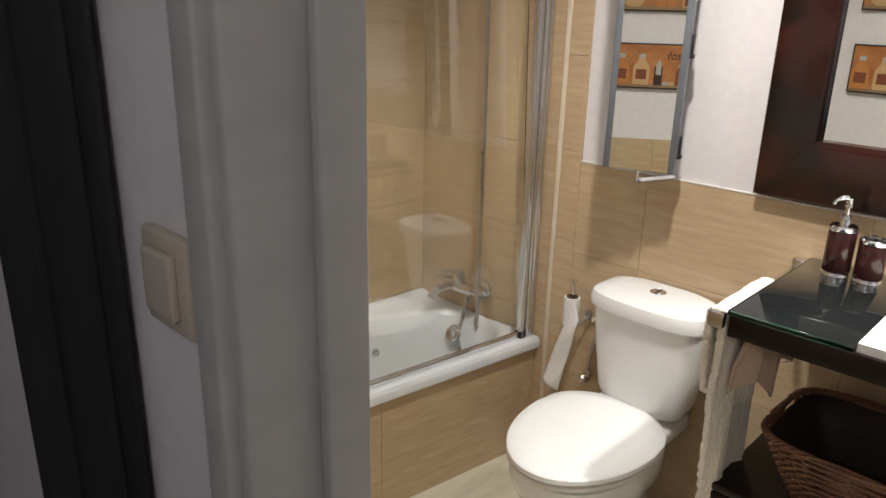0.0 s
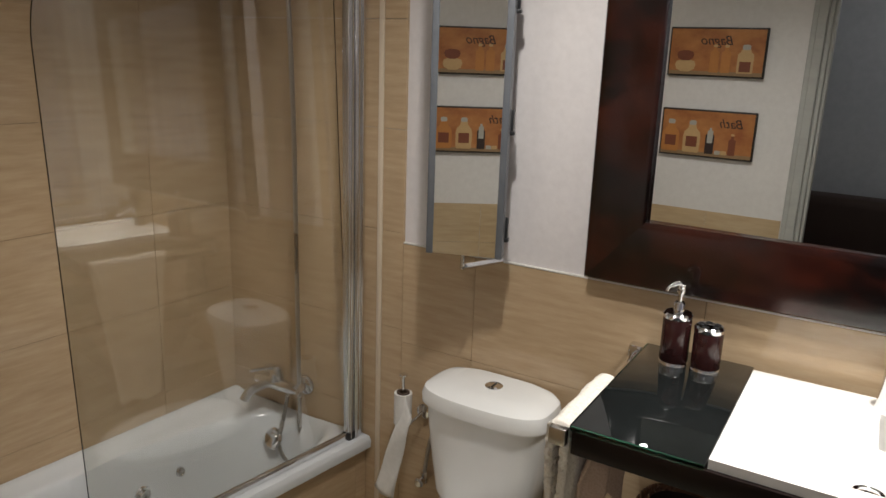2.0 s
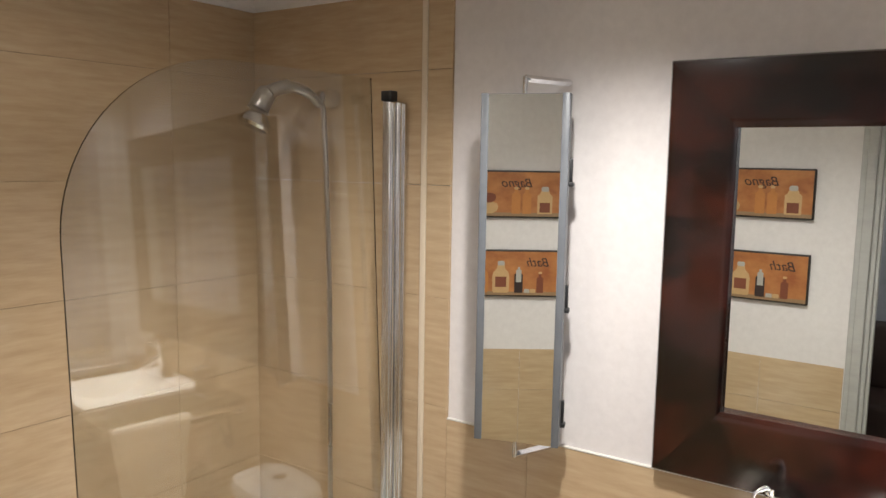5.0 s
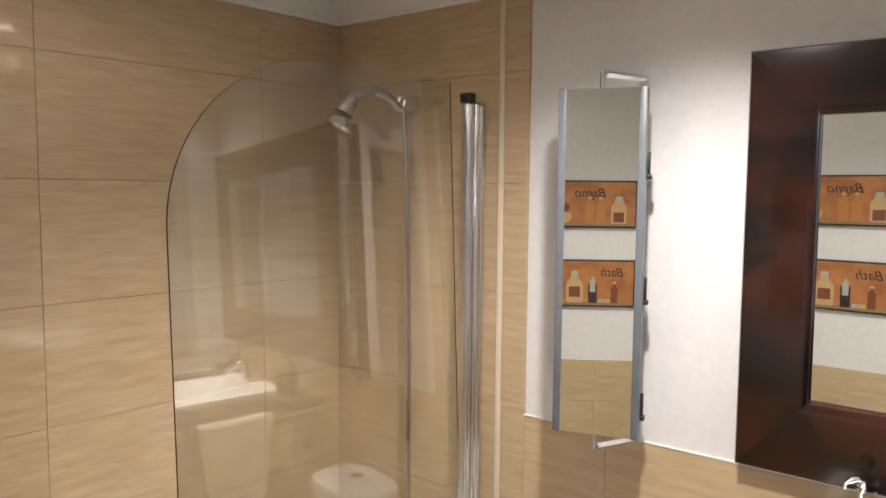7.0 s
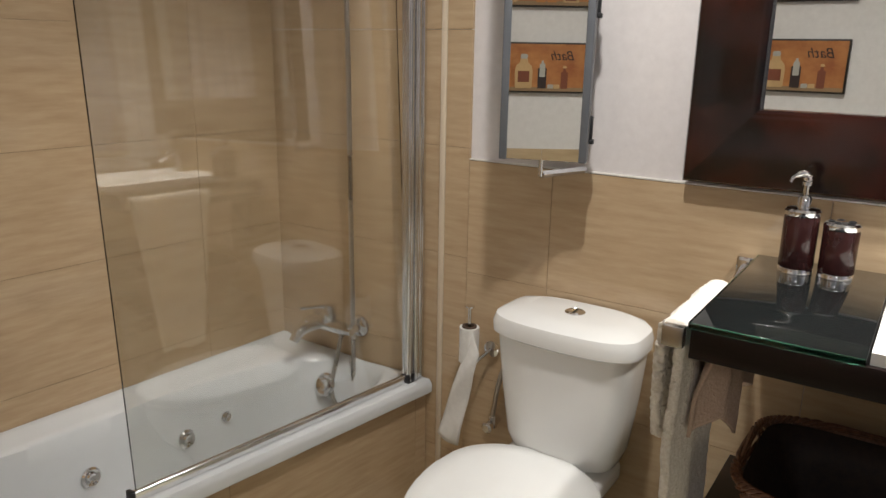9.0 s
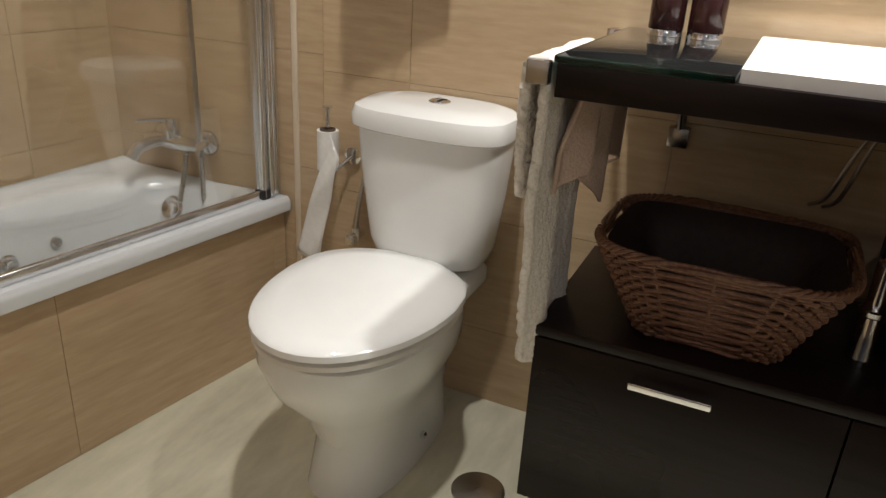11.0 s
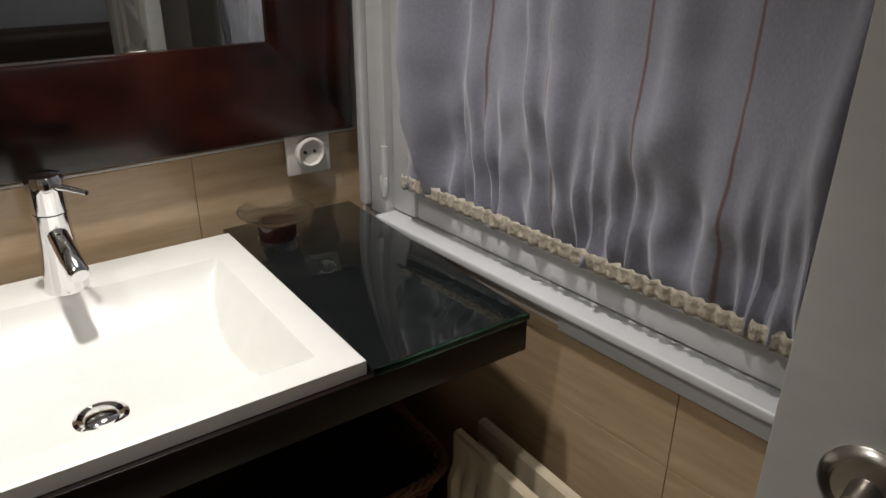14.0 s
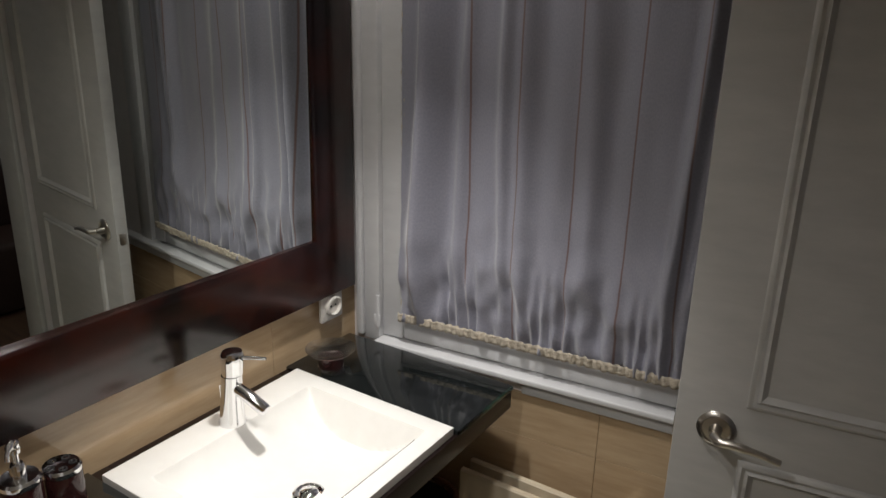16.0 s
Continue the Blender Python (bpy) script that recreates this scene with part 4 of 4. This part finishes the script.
def basket(cx, cy, name_label, slots):
    zb, hgt = KZ1 + 0.001, 0.155
    ob = thing("wicker_basket", (cx, cy, zb), name_label, "basket", "wicker baskets")
    ax, ay, flare = 0.118, 0.120, (0.40, 0.66)
    rows = 20
    bm = bmesh.new()
    n = 192
    for r in range(rows):
        h = (r + 0.5) / rows
        ring = basket_path(h, cx, cy, ax, ay, flare, n)
        pts = []
        for i, p in enumerate(ring):
            d = Vector((p[0] - cx, p[1] - cy, 0)).normalized()
            w = math.sin(2 * math.pi * i / n * 24 + math.pi * (r % 2)) * 0.0048
            wob = 0.0016 * noise.noise((i * 0.09, r * 1.7, cy * 7))
            pts.append(Vector((p[0], p[1], zb + hgt * h + wob + 0.0015 * math.cos(2 * math.pi * i / n * 12.5 + r))) + d * (w + wob))
        if slots and 12 <= r <= 15:
            keep = [p for p in pts if not (p.x < cx - 0.12 and (0.008 < p.y - cy < 0.048 or -0.048 < p.y - cy < -0.008))]
            run, runs = [], []
            for i in range(n):
                ok = pts[i] in keep
                if ok:
                    run.append(pts[i])
                elif run:
                    runs.append(run)
                    run = []
            if run:
                if runs:
                    runs[0] = run + runs[0]
                else:
                    runs.append(run)
            for q in runs:
                if len(q) > 2:
                    tube(q, 0.0037, 6, bm)
        else:
            own = tube(pts, 0.0037, 6, None, True)
            join(bm, own)
    part("weave", local(bm, ob), WICKER, ob, "woven brown willow strands")
    bm = bmesh.new()
    for k in range(48):
        i = k * n // 48
        tube([Vector(basket_path(h, cx, cy, ax, ay, flare, n)[i]) + Vector((0, 0, zb + hgt * h)) for h in (0.0, 0.35, 0.7, 1.0)], 0.0034, 5, bm)
    tagged(part("stake_frame", local(bm, ob), WICKER, ob), kind="stuff")
    bm = bmesh.new()
    for s in range(3):
        ring = basket_path(1.02, cx, cy, ax, ay, flare, n)
        pts = []
        for i, p in enumerate(ring):
            d = Vector((p[0] - cx, p[1] - cy, 0)).normalized()
            w = 2 * math.pi * (i / n * 20 + s / 3)
            sag = 0.004 * math.sin(i * 0.083 + cy * 5)
            pts.append(Vector((p[0], p[1], zb + hgt + 0.003 + 0.0045 * math.sin(w) + sag)) + d * 0.0045 * math.cos(w))
        join(bm, tube(pts, 0.0042, 7, None, True))
    part("rim", local(bm, ob), WICKER, ob, "plaited willow rim")
    # added dark sheet behind the weave: the basket's inner shade, put into its colour
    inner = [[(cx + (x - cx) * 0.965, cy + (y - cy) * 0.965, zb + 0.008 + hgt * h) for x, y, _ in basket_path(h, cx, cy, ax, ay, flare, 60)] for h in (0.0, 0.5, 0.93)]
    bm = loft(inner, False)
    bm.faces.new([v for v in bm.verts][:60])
    lin = part("lining", local(bm, ob), WICKIN, ob, "dark sheet standing in for the shade inside the basket")
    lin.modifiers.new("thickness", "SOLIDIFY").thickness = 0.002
    base = [[(x, y, zb + dz) for x, y, _ in basket_path(h, cx, cy, ax, ay, flare, 60)] for h, dz in ((0.0, 0.0), (0.02, 0.007))]
    part("base", local(loft(base), ob), WICKER, ob)
    return ob


basket(1.505, 0.520, "brown woven willow basket with two grip slots on the cabinet", True)
basket(1.505, 0.035, "brown woven willow basket with a sagging rim on the cabinet", False)

# ---- towel rail and towels ----
rail = thing("towel_rail", (1.74, 0.805, 0.925), "chrome bar towel rail beside the worktop", "towel rail")
part("bar", local(slab((1.246, 0.798, 0.918), (1.74, 0.812, 0.932), 0.002), rail), CHROME, rail)
part("end_block", local(slab((1.238, 0.788, 0.910), (1.256, 0.822, 0.944), 0.002), rail), STEEL, rail, "square bronze-tinted end block")
part("wall_block", local(slab((1.715, 0.788, 0.908), (1.745, 0.822, 0.948), 0.003), rail), CHROME, rail)


def hanging(xa, xb, zl, zr, seed, fold, shrink, yl=0.0, n=90, m=150):
    """Cloth laid over the rail: down on one side to zl, on the other to zr."""
    prof = []
    for k in range(m + 1):
        t = k / m
        if t < 0.42:
            s = t / 0.42
            prof.append((0.822 + yl + 0.010 * math.sin(s * 2.6), zl + (0.938 - zl) * s, 1 - s))
        elif t < 0.5:
            w = (t - 0.42) / 0.08 * math.pi
            prof.append((0.805 + yl / 2 + (0.017 + yl / 2) * math.cos(w), 0.938 + 0.010 * math.sin(w), 0.0))
        else:
            s = (t - 0.5) / 0.5
            prof.append((0.7895 + 0.003 * math.sin(s * 3), 0.938 - (0.938 - zr) * s, s))
    bm = bmesh.new()
    rows = []
    for y, z, s in prof:
        row = []
        for i in range(n + 1):
            u = i / n
            mid = (xa + xb) / 2 - 0.015 * s
            x = mid + (xa + (xb - xa) * u - mid) * (1 - shrink * s)
            wave = fold * s * math.sin(u * 9 + seed + 1.2 * s) + 0.004 * noise.noise((u * 5, z * 9, seed))
            yy = y + wave + 0.0030 * noise.noise((x * 150, z * 150, seed))
            if z < 0.955 and y < 0.80:
                yy = max(yy, 0.7865) if z > 0.88 else yy
            row.append(bm.verts.new((x, yy, z + 0.006 * noise.noise((u * 3, s * 2, seed + 7)))))
        rows.append(row)
    for a, b in zip(rows, rows[1:]):
        for i in range(n):
            bm.faces.new((a[i], a[i + 1], b[i + 1], b[i]))
    return bm


towel = thing("bath_towel", (1.38, 0.805, 0.41), "cream terry towel folded over the rail", "towel")
c = part("cloth", local(hanging(1.262, 1.52, 0.715, 0.415, 1.0, 0.016, 0.42, 0.006), towel), TERRY, towel)
c.modifiers.new("thickness", "SOLIDIFY").thickness = 0.016
towel2 = thing("hand_towel", (1.48, 0.77, 0.66), "pinkish beige hand towel bunched under the worktop", "towel")
bm = bmesh.new()
rows = []
for k in range(31):
    s = k / 30
    row = []
    for i in range(41):
        u = i / 40
        low = 0.70 + 0.075 * abs(math.sin(u * 5.2 + 0.4)) - 0.04 * u
        z = 0.888 - (0.888 - low) * s
        x = 1.33 + 0.30 * u - 0.02 * s
        y = 0.752 + 0.020 * math.sin(u * 17 + 2 * s) * (0.4 + s) + 0.012 * s
        row.append(bm.verts.new((x, min(y, 0.778), z)))
    rows.append(row)
for a, b in zip(rows, rows[1:]):
    for i in range(40):
        bm.faces.new((a[i], a[i + 1], b[i + 1], b[i]))
c = part("cloth", local(bm, towel2), TERRYP, towel2)
c.modifiers.new("thickness", "SOLIDIFY").thickness = 0.006

# ---- large framed mirror ----
mirror = thing("wall_mirror", (1.745, 0.365, 1.09), "large mirror in a wide dark mahogany frame", "mirror")
MO = (-0.208, 0.953, 1.090, 1.962)
MI = (-0.068, 0.816, 1.245, 1.826)


def frame_side(pts_out, pts_in):
    """One mitred length of the frame, thicker outside and sloping to the glass."""
    prof = [(0.0, 0.000), (0.0, 0.022), (0.03, 0.029), (0.12, 0.030), (0.5, 0.029), (0.86, 0.027), (0.95, 0.026), (1.0, 0.023), (1.0, 0.002)]
    rings = []
    for o, i in zip(pts_out, pts_in):
        rings.append([(EX - 0.001 - h, o[0] + (i[0] - o[0]) * t, o[1] + (i[1] - o[1]) * t) for t, h in prof])
    return loft(rings)


oc = [(MO[0], MO[2]), (MO[1], MO[2]), (MO[1], MO[3]), (MO[0], MO[3])]
ic = [(MI[0], MI[2]), (MI[1], MI[2]), (MI[1], MI[3]), (MI[0], MI[3])]
for k in range(4):
    j = (k + 1) % 4
    part("frame_side", local(frame_side((oc[k], oc[j]), (ic[k], ic[j])), mirror), FRAMEW, mirror, "dark mahogany frame length")
bm = slab((-0.002, MI[0] - 0.01, MI[2] - 0.01), (0.002, MI[1] + 0.01, MI[3] + 0.01))
my, mz = (MI[0] + MI[1]) / 2, (MI[2] + MI[3]) / 2
for v in bm.verts:
    v.co.y -= my
    v.co.z -= mz
part("glass", local(turned(bm, pose(1.7370, my, mz, 0, -0.5, -0.8)), mirror), MIRROR, mirror, "silvered mirror glass")

# ---- swivelling narrow mirror ----
swivel = thing("swivel_mirror", (1.633, 1.240, 1.1), "tall narrow swivelling mirror with grey edges on wall arms", "mirror")
SW = pose(1.636, 1.238, 0, 0, 0, 17.0)
SZ0, SZ1, SH = 1.115, 1.899, 0.097


def swung(bm):
    return local(turned(bm, SW), swivel)


part("mirror_glass", swung(slab((-0.0125, -SH + 0.016, SZ0 + 0.002), (-0.0095, SH - 0.016, SZ1 - 0.002))), MIRROR, swivel, "silvered mirror glass")
for s in (-1, 1):
    part("edge_profile", swung(slab((-0.016, s * SH - (0.017 if s > 0 else 0), SZ0), (0.020, s * SH + (0.017 if s < 0 else 0), SZ1), 0.002)), GREYP, swivel, "grey lacquered edge")
part("back_board", swung(slab((-0.0094, -SH + 0.016, SZ0 + 0.001), (0.012, SH - 0.016, SZ1 - 0.001))), GREYP, swivel)
for zz in (1.16, 1.425, 1.705):
    bm = slab((0.018, -SH - 0.006, zz), (0.028, -SH + 0.012, zz + 0.055), 0.002)
    slab((0.010, -SH - 0.010, zz - 0.006), (0.032, -SH + 0.010, zz + 0.004), 0.002, bm=bm)
    part("hook", swung(bm), BLACK, swivel, "small black hook")
for zz, d in ((SZ1, 1), (SZ0, -1)):
    part("pivot", local(tube([(1.633, 1.240, zz - 0.001 * d), (1.633, 1.240, zz + 0.036 * d)], 0.0055, 14), swivel), ALU, swivel)
    bm = tube([(1.633, 1.240, zz + 0.032 * d), (1.748, 1.185, zz + 0.030 * d)], 0.008, 4)
    part("arm", local(bm, swivel), ALU, swivel)

# ---- wall socket ----
socket = thing("wall_socket", (1.744, -0.125, 1.06), "white plastic wall socket on the tiles", "socket")
part("plate", local(slab((1.731, -0.165, 1.021), (1.7418, -0.087, 1.099), 0.003, 3), socket), PLASTW, socket)
part("ring", local(turned(lathe([(0.020, 0.0), (0.026, 0.0), (0.026, 0.010), (0.022, 0.012), (0.0205, 0.004), (0, 0.0035)], (0, 0, 0), 30, None, False), pose(1.7315, -0.126, 1.060, 0, -90, 0)), socket), PLASTW, socket)
for dy in (-0.0085, 0.0085):
    part("pin_hole", local(turned(lathe([(0, 0), (0.003, 0), (0.003, 0.002), (0, 0.002)], (0, 0, 0), 12, None, False), pose(1.7285, -0.126 + dy, 1.060, 0, -90, 0)), socket), BLACK, socket)

# ---- two pictures on the west wall ----
ORANGE = surface("orange_print_ground", (0.30, 0.095, 0.03), (0.52, 0.22, 0.07), (9, 9, 14), (0.35, 0.5), bump=0.0)
SHELFP = flat("print_shelf", (0.30, 0.19, 0.10))
AMBER = flat("print_amber", (0.50, 0.20, 0.05))
RUST = flat("print_rust", (0.20, 0.055, 0.025))
CREAM = flat("print_cream", (0.56, 0.36, 0.17))
SILVER = flat("print_silver", (0.42, 0.40, 0.36))
INK = flat("print_ink", (0.035, 0.018, 0.015))
PICF = flat("picture_frame_black", (0.02, 0.014, 0.012), 0.35)


def shape(profile, y, z, depth, x0):
    """A flat printed silhouette: half widths by height, mirrored round y."""
    left = [(x0, y + w, z + h) for w, h in profile]
    right = [(x0, y - w, z + h) for w, h in reversed(profile)]
    ring = left + right
    return loft([ring, [(x + depth, yy, zz) for x, yy, zz in ring]])


BOTTLE = [(0.020, 0), (0.023, 0.004), (0.024, 0.045), (0.021, 0.058), (0.011, 0.068), (0.010, 0.078)]
SLIM = [(0.013, 0), (0.014, 0.003), (0.014, 0.062), (0.006, 0.068), (0.005, 0.08)]
STOP = [(0.009, 0), (0.012, 0.004), (0.012, 0.012), (0.008, 0.016)]
SQUARE = [(0.021, 0), (0.023, 0.003), (0.023, 0.055), (0.015, 0.062), (0.013, 0.07)]
LABELB = [(0.016, 0), (0.016, 0.03)]
JAR = [(0.012, 0), (0.013, 0.003), (0.013, 0.016), (0.010, 0.018)]
BALL = [(0.012, 0), (0.026, 0.008), (0.030, 0.020), (0.026, 0.030), (0.010, 0.035)]


def picture(z0, z1, word, items, label):
    y0, y1 = 0.884, 1.268
    ob = thing("picture", (WX + 0.012, (y0 + y1) / 2, z0), label, "picture", "pair of pictures")
    x = WX + 0.0005
    part("frame", local(slab((x, y0, z0), (x + 0.017, y1, z1), 0.003), ob), PICF, ob, "thin black frame")
    pr = part("print", local(slab((x + 0.0165, y0 + 0.007, z0 + 0.007), (x + 0.0185, y1 - 0.007, z1 - 0.007)), ob), ORANGE, ob, "orange print of bath bottles")
    part("printed_shelf", local(slab((x + 0.0185, y0 + 0.007, z0 + 0.007), (x + 0.0190, y1 - 0.007, z0 + 0.022)), ob), SHELFP, pr)
    for k, (prof, dy, dz, material, sc) in enumerate(items):
        bm = shape([(w * sc, h * sc) for w, h in prof], y0 + dy, z0 + 0.018 + dz, 0.0006, x + 0.0190 + 0.0004 * k)
        part("printed_shape", local(bm, ob), material, pr)
    txt = bpy.data.curves.new("lettering", "FONT")
    txt.body, txt.size, txt.extrude, txt.shear = word, 0.052, 0.0004, 0.35
    t = new("lettering_line", txt)
    deps = bpy.context.evaluated_depsgraph_get()
    me = bpy.data.meshes.new_from_object(t.evaluated_get(deps))
    bpy.data.objects.remove(t)
    me.materials.append(INK)
    lo = new("lettering", me)
    lo.parent = ob
    wy = y0 + (0.175 if word == "Bath" else 0.255)
    lo.matrix_basis = ob.matrix_basis.inverted() @ pose(x + 0.0193, wy - 0.13, z1 - 0.068, 90, 0, 90)
    return ob


picture(1.518, 1.714, "Bagno", [(SQUARE, 0.075, 0, CREAM, 1.35), (LABELB, 0.075, 0.006, RUST, 1.35), (STOP, 0.075, 0.092, SILVER, 1.3), (SLIM, 0.150, 0, AMBER, 1.3), (STOP, 0.150, 0.100, CREAM, 0.7),
                                (SLIM, 0.195, 0, AMBER, 1.3), (STOP, 0.195, 0.100, CREAM, 0.7), (BALL, 0.310, 0, CREAM, 1.4), (BALL, 0.312, 0.045, RUST, 1.15)],
        "framed orange print of perfume bottles and sponges")
picture(1.186, 1.384, "Bath", [(SLIM, 0.085, 0, RUST, 1.0), (STOP, 0.085, 0.080, CREAM, 0.6), (JAR, 0.115, 0, CREAM, 0.9), (JAR, 0.140, 0, SILVER, 0.9), (SLIM, 0.175, 0, INK, 1.25), (SLIM, 0.175, 0.045, SILVER, 0.8),
                               (BOTTLE, 0.250, 0, CREAM, 1.5), (LABELB, 0.250, 0.024, RUST, 1.45), (STOP, 0.250, 0.115, SILVER, 1.2), (BOTTLE, 0.338, 0, AMBER, 1.5), (LABELB, 0.338, 0.024, RUST, 1.45), (STOP, 0.338, 0.115, SILVER, 1.2)],
        "framed orange print of bath oil bottles")

# ---- recessed ceiling lamps ----
first = None
for sx, sy, *_ in SPOTS:
    if first is None:
        first = thing("ceiling_spotlight", (sx, sy, CEIL), "recessed halogen spotlight with a chrome ring", "ceiling light", "ceiling spotlights")
        part("ring", local(lathe([(0.040, 0.002), (0.040, -0.004), (0.032, -0.006), (0.028, 0.002)], (sx, sy, CEIL - 0.001), 32, None, False), first), CHROME, first)
        part("bulb", local(lathe([(0, 0.0), (0.026, 0.0), (0.026, 0.002), (0, 0.002)], (sx, sy, CEIL - 0.004), 24, None, False), first), BULB, first, "glowing halogen bulb")
    else:
        # the last copy is the fitting of the fill added over the bath
        copy_thing(first, Matrix.Translation((sx, sy, CEIL)))

# ---- floor drain ----
gully = thing("floor_drain", (1.425, 0.90, 0), "round dark steel drain cover in the floor", "floor drain")
part("cover", local(lathe([(0.058, 0.0), (0.058, 0.003), (0.055, 0.005), (0, 0.005)], (1.425, 0.90, 0), 40, None, False), gully), STEEL, gully)
part("screw", local(lathe([(0.006, 0), (0.006, 0.0015), (0, 0.002)], (1.425, 0.90, 0.005), 14, None, False), gully), CHROME, gully)

# ---- hall ----
switch = thing("light_switch", (HX - 0.001, 0.78, 1.30), "ivory plastic light switch on the hall wall", "switch")
part("plate", local(slab((HX - 0.012, 0.724, 1.300), (HX - 0.0005, 0.796, 1.380), 0.004, 3), switch), SWITCHM, switch)
part("rocker", local(slab((HX - 0.019, 0.738, 1.313), (HX - 0.011, 0.784, 1.367), 0.003, 3), switch), SWITCHM, switch)
# black band past the switch, built as a thin folded sheet
black_sheet = thing("hall_curtain", (0.02, 0.95, 0), "black folded sheet upright in the hall", "curtain")
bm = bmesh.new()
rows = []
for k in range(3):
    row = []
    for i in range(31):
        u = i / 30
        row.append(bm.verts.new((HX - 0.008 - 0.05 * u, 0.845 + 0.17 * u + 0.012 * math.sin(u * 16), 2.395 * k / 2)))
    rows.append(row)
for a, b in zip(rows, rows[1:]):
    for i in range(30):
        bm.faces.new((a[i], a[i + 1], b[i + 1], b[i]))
c = part("cloth", local(bm, black_sheet), HALLC, black_sheet)
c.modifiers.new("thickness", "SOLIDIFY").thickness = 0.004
pole = tagged(finish("dark_pole", tube([(-0.02, 1.40, 0), (-0.02, 1.40, 2.4)], 0.014, 14), BLACK), "thin black upright pole in the hall", "pole")
cable = tagged(finish("cable", tube(curve([(0.03, 1.58, 1.2), (0.0, 1.57, 0.9), (0.05, 1.58, 0.6), (-0.05, 1.57, 0.3), (-0.1, 1.56, 0.0)], 8), 0.004, 8), BLACK), "thin black cable hanging on the hall wall", "cable")
tagged(finish("wall_hall_end", slab((-1.9, 1.59, 0), (HX - 0.001, 1.68, 2.4)), HALLW, smooth=False), "plain grey end wall of the dim hall", "wall", kind="structure")
bench = thing("hall_sofa", (-1.5, 0.0, 0), "dark brown sofa along the hall wall", "sofa")
LEATHER = flat("brown_leather", (0.05, 0.028, 0.02), 0.5)
part("seat", local(slab((-1.78, -1.3, 0.02), (-1.2, 0.9, 0.42), 0.04, 3), bench), LEATHER, bench)
part("backrest", local(slab((-1.78, -1.3, 0.40), (-1.55, 0.9, 0.78), 0.05, 3), bench), LEATHER, bench)

# ---- wall tiles, piece by piece ----
TW, THT, TG = 0.60, 0.29, 0.0010
tile_cache = {}


def tile_mesh(w, h, axis):
    """A tile with softened edges; axis: the way its face looks."""
    key = (round(w, 4), round(h, 4), axis)
    if key not in tile_cache:
        e, d = 0.0005, 0.009
        bm = bmesh.new()
        ring = lambda q, dep: [(-w / 2 + q, -dep, q), (w / 2 - q, -dep, q), (w / 2 - q, -dep, h - q), (-w / 2 + q, -dep, h - q)]
        loft([ring(0, 0), ring(0, d - e), ring(e, d)], True, True, bm)
        bmesh.ops.recalc_face_normals(bm, faces=bm.faces)
        me = bpy.data.meshes.new("tile")
        bm.to_mesh(me)
        bm.free()
        me.materials.append(TILE)
        tile_cache[key] = me
    return tile_cache[key]


def tiled(parent, origin, along, length, height, turn, first_joint=0.0, z_joint=0.238, z_start=0.0):
    """Rows of tiles on a wall from origin, running along a direction."""
    along = Vector(along).normalized()
    zs, z = [z_start], z_joint
    while z < height - 0.01:
        if z > z_start + 0.01:
            zs.append(z)
        z += THT
    zs.append(height)
    us, u = [0.0], first_joint
    while u < length - 0.01:
        if u > 0.01:
            us.append(u)
        u += TW
    us.append(length)
    for za, zb in zip(zs, zs[1:]):
        for ua, ub in zip(us, us[1:]):
            mid = Vector(origin) + along * (ua + ub) / 2
            piece("tile", tile_mesh(ub - ua - TG, zb - za - TG, 0), (mid.x, mid.y, za + TG / 2), parent, turn)


ang, nang = math.degrees(math.atan(-SKEW)), math.degrees(math.atan(-NSKEW))
# north wall: along x, facing south
nl = (EX - WX) / math.cos(math.radians(nang))
tiled(wall_north, (WX, NY + 0.008 + (BX - WX) * NSKEW, 0), (1, -NSKEW, 0), nl, CEIL, nang, 0.10)
# east wall: full height beside the bath, chest height elsewhere; faces west
tiled(wall_east, (EX + 0.008, BY - 0.02, 0), (0, 1, 0), NY - BY + 0.02, CEIL, -90, 0.0)
tiled(wall_east, (EX + 0.008, 1.5, 0), (0, 1, 0), BY - 0.038 - 1.5, CEIL, -90, 0.0)
tiled(wall_east, (EX + 0.008, SY, 0), (0, 1, 0), 1.5 - SY, WTOP, -90, 0.30, 0.20)
# south wall under the sill; faces north
tiled(wall_south, (WX, SY - (EX - WX) * SSKEW, 0), (1, SSKEW, 0), (EX - WX) * 1.004, WIN[2] - 0.037, 180 + math.degrees(math.atan(SSKEW)), 0.30, 0.20)
# west wall; faces east
tiled(wall_west, (WX - 0.006, DY1 + 0.069, 0), (0, 1, 0), 1.65 - DY1 - 0.069, 0.957, 90, 0.30, 0.20)
tiled(wall_west, (WX - 0.006, 1.652, 0), (0, 1, 0), 0.64, CEIL, 90, 0.30)
# bath front
front = (BX - WX) / math.cos(math.radians(ang))
bx, by, _ = bath.matrix_basis.translation
tiled(bath, (WX - bx, BY + 0.021 + (BX - WX) * SKEW - by, 0), (1, -SKEW, 0), front, RIM - 0.036, ang, 0.35, 0.5)
tagged(finish("trim_tile_edge", slab((EX - 0.005, BY - 0.038, 0), (EX + 0.008, BY - 0.021, CEIL - 0.09), 0.003, 3), TRIMM), "pale rounded corner trim between the tiles", "tile trim", kind="structure")
tagged(finish("trim_wainscot", slab((EX - 0.002, SY + 0.01, WTOP + 0.0005), (EX + 0.008, 1.5, WTOP + 0.0045), 0.001), PLASTW), "thin white joint above the tiles", "tile trim", kind="structure")
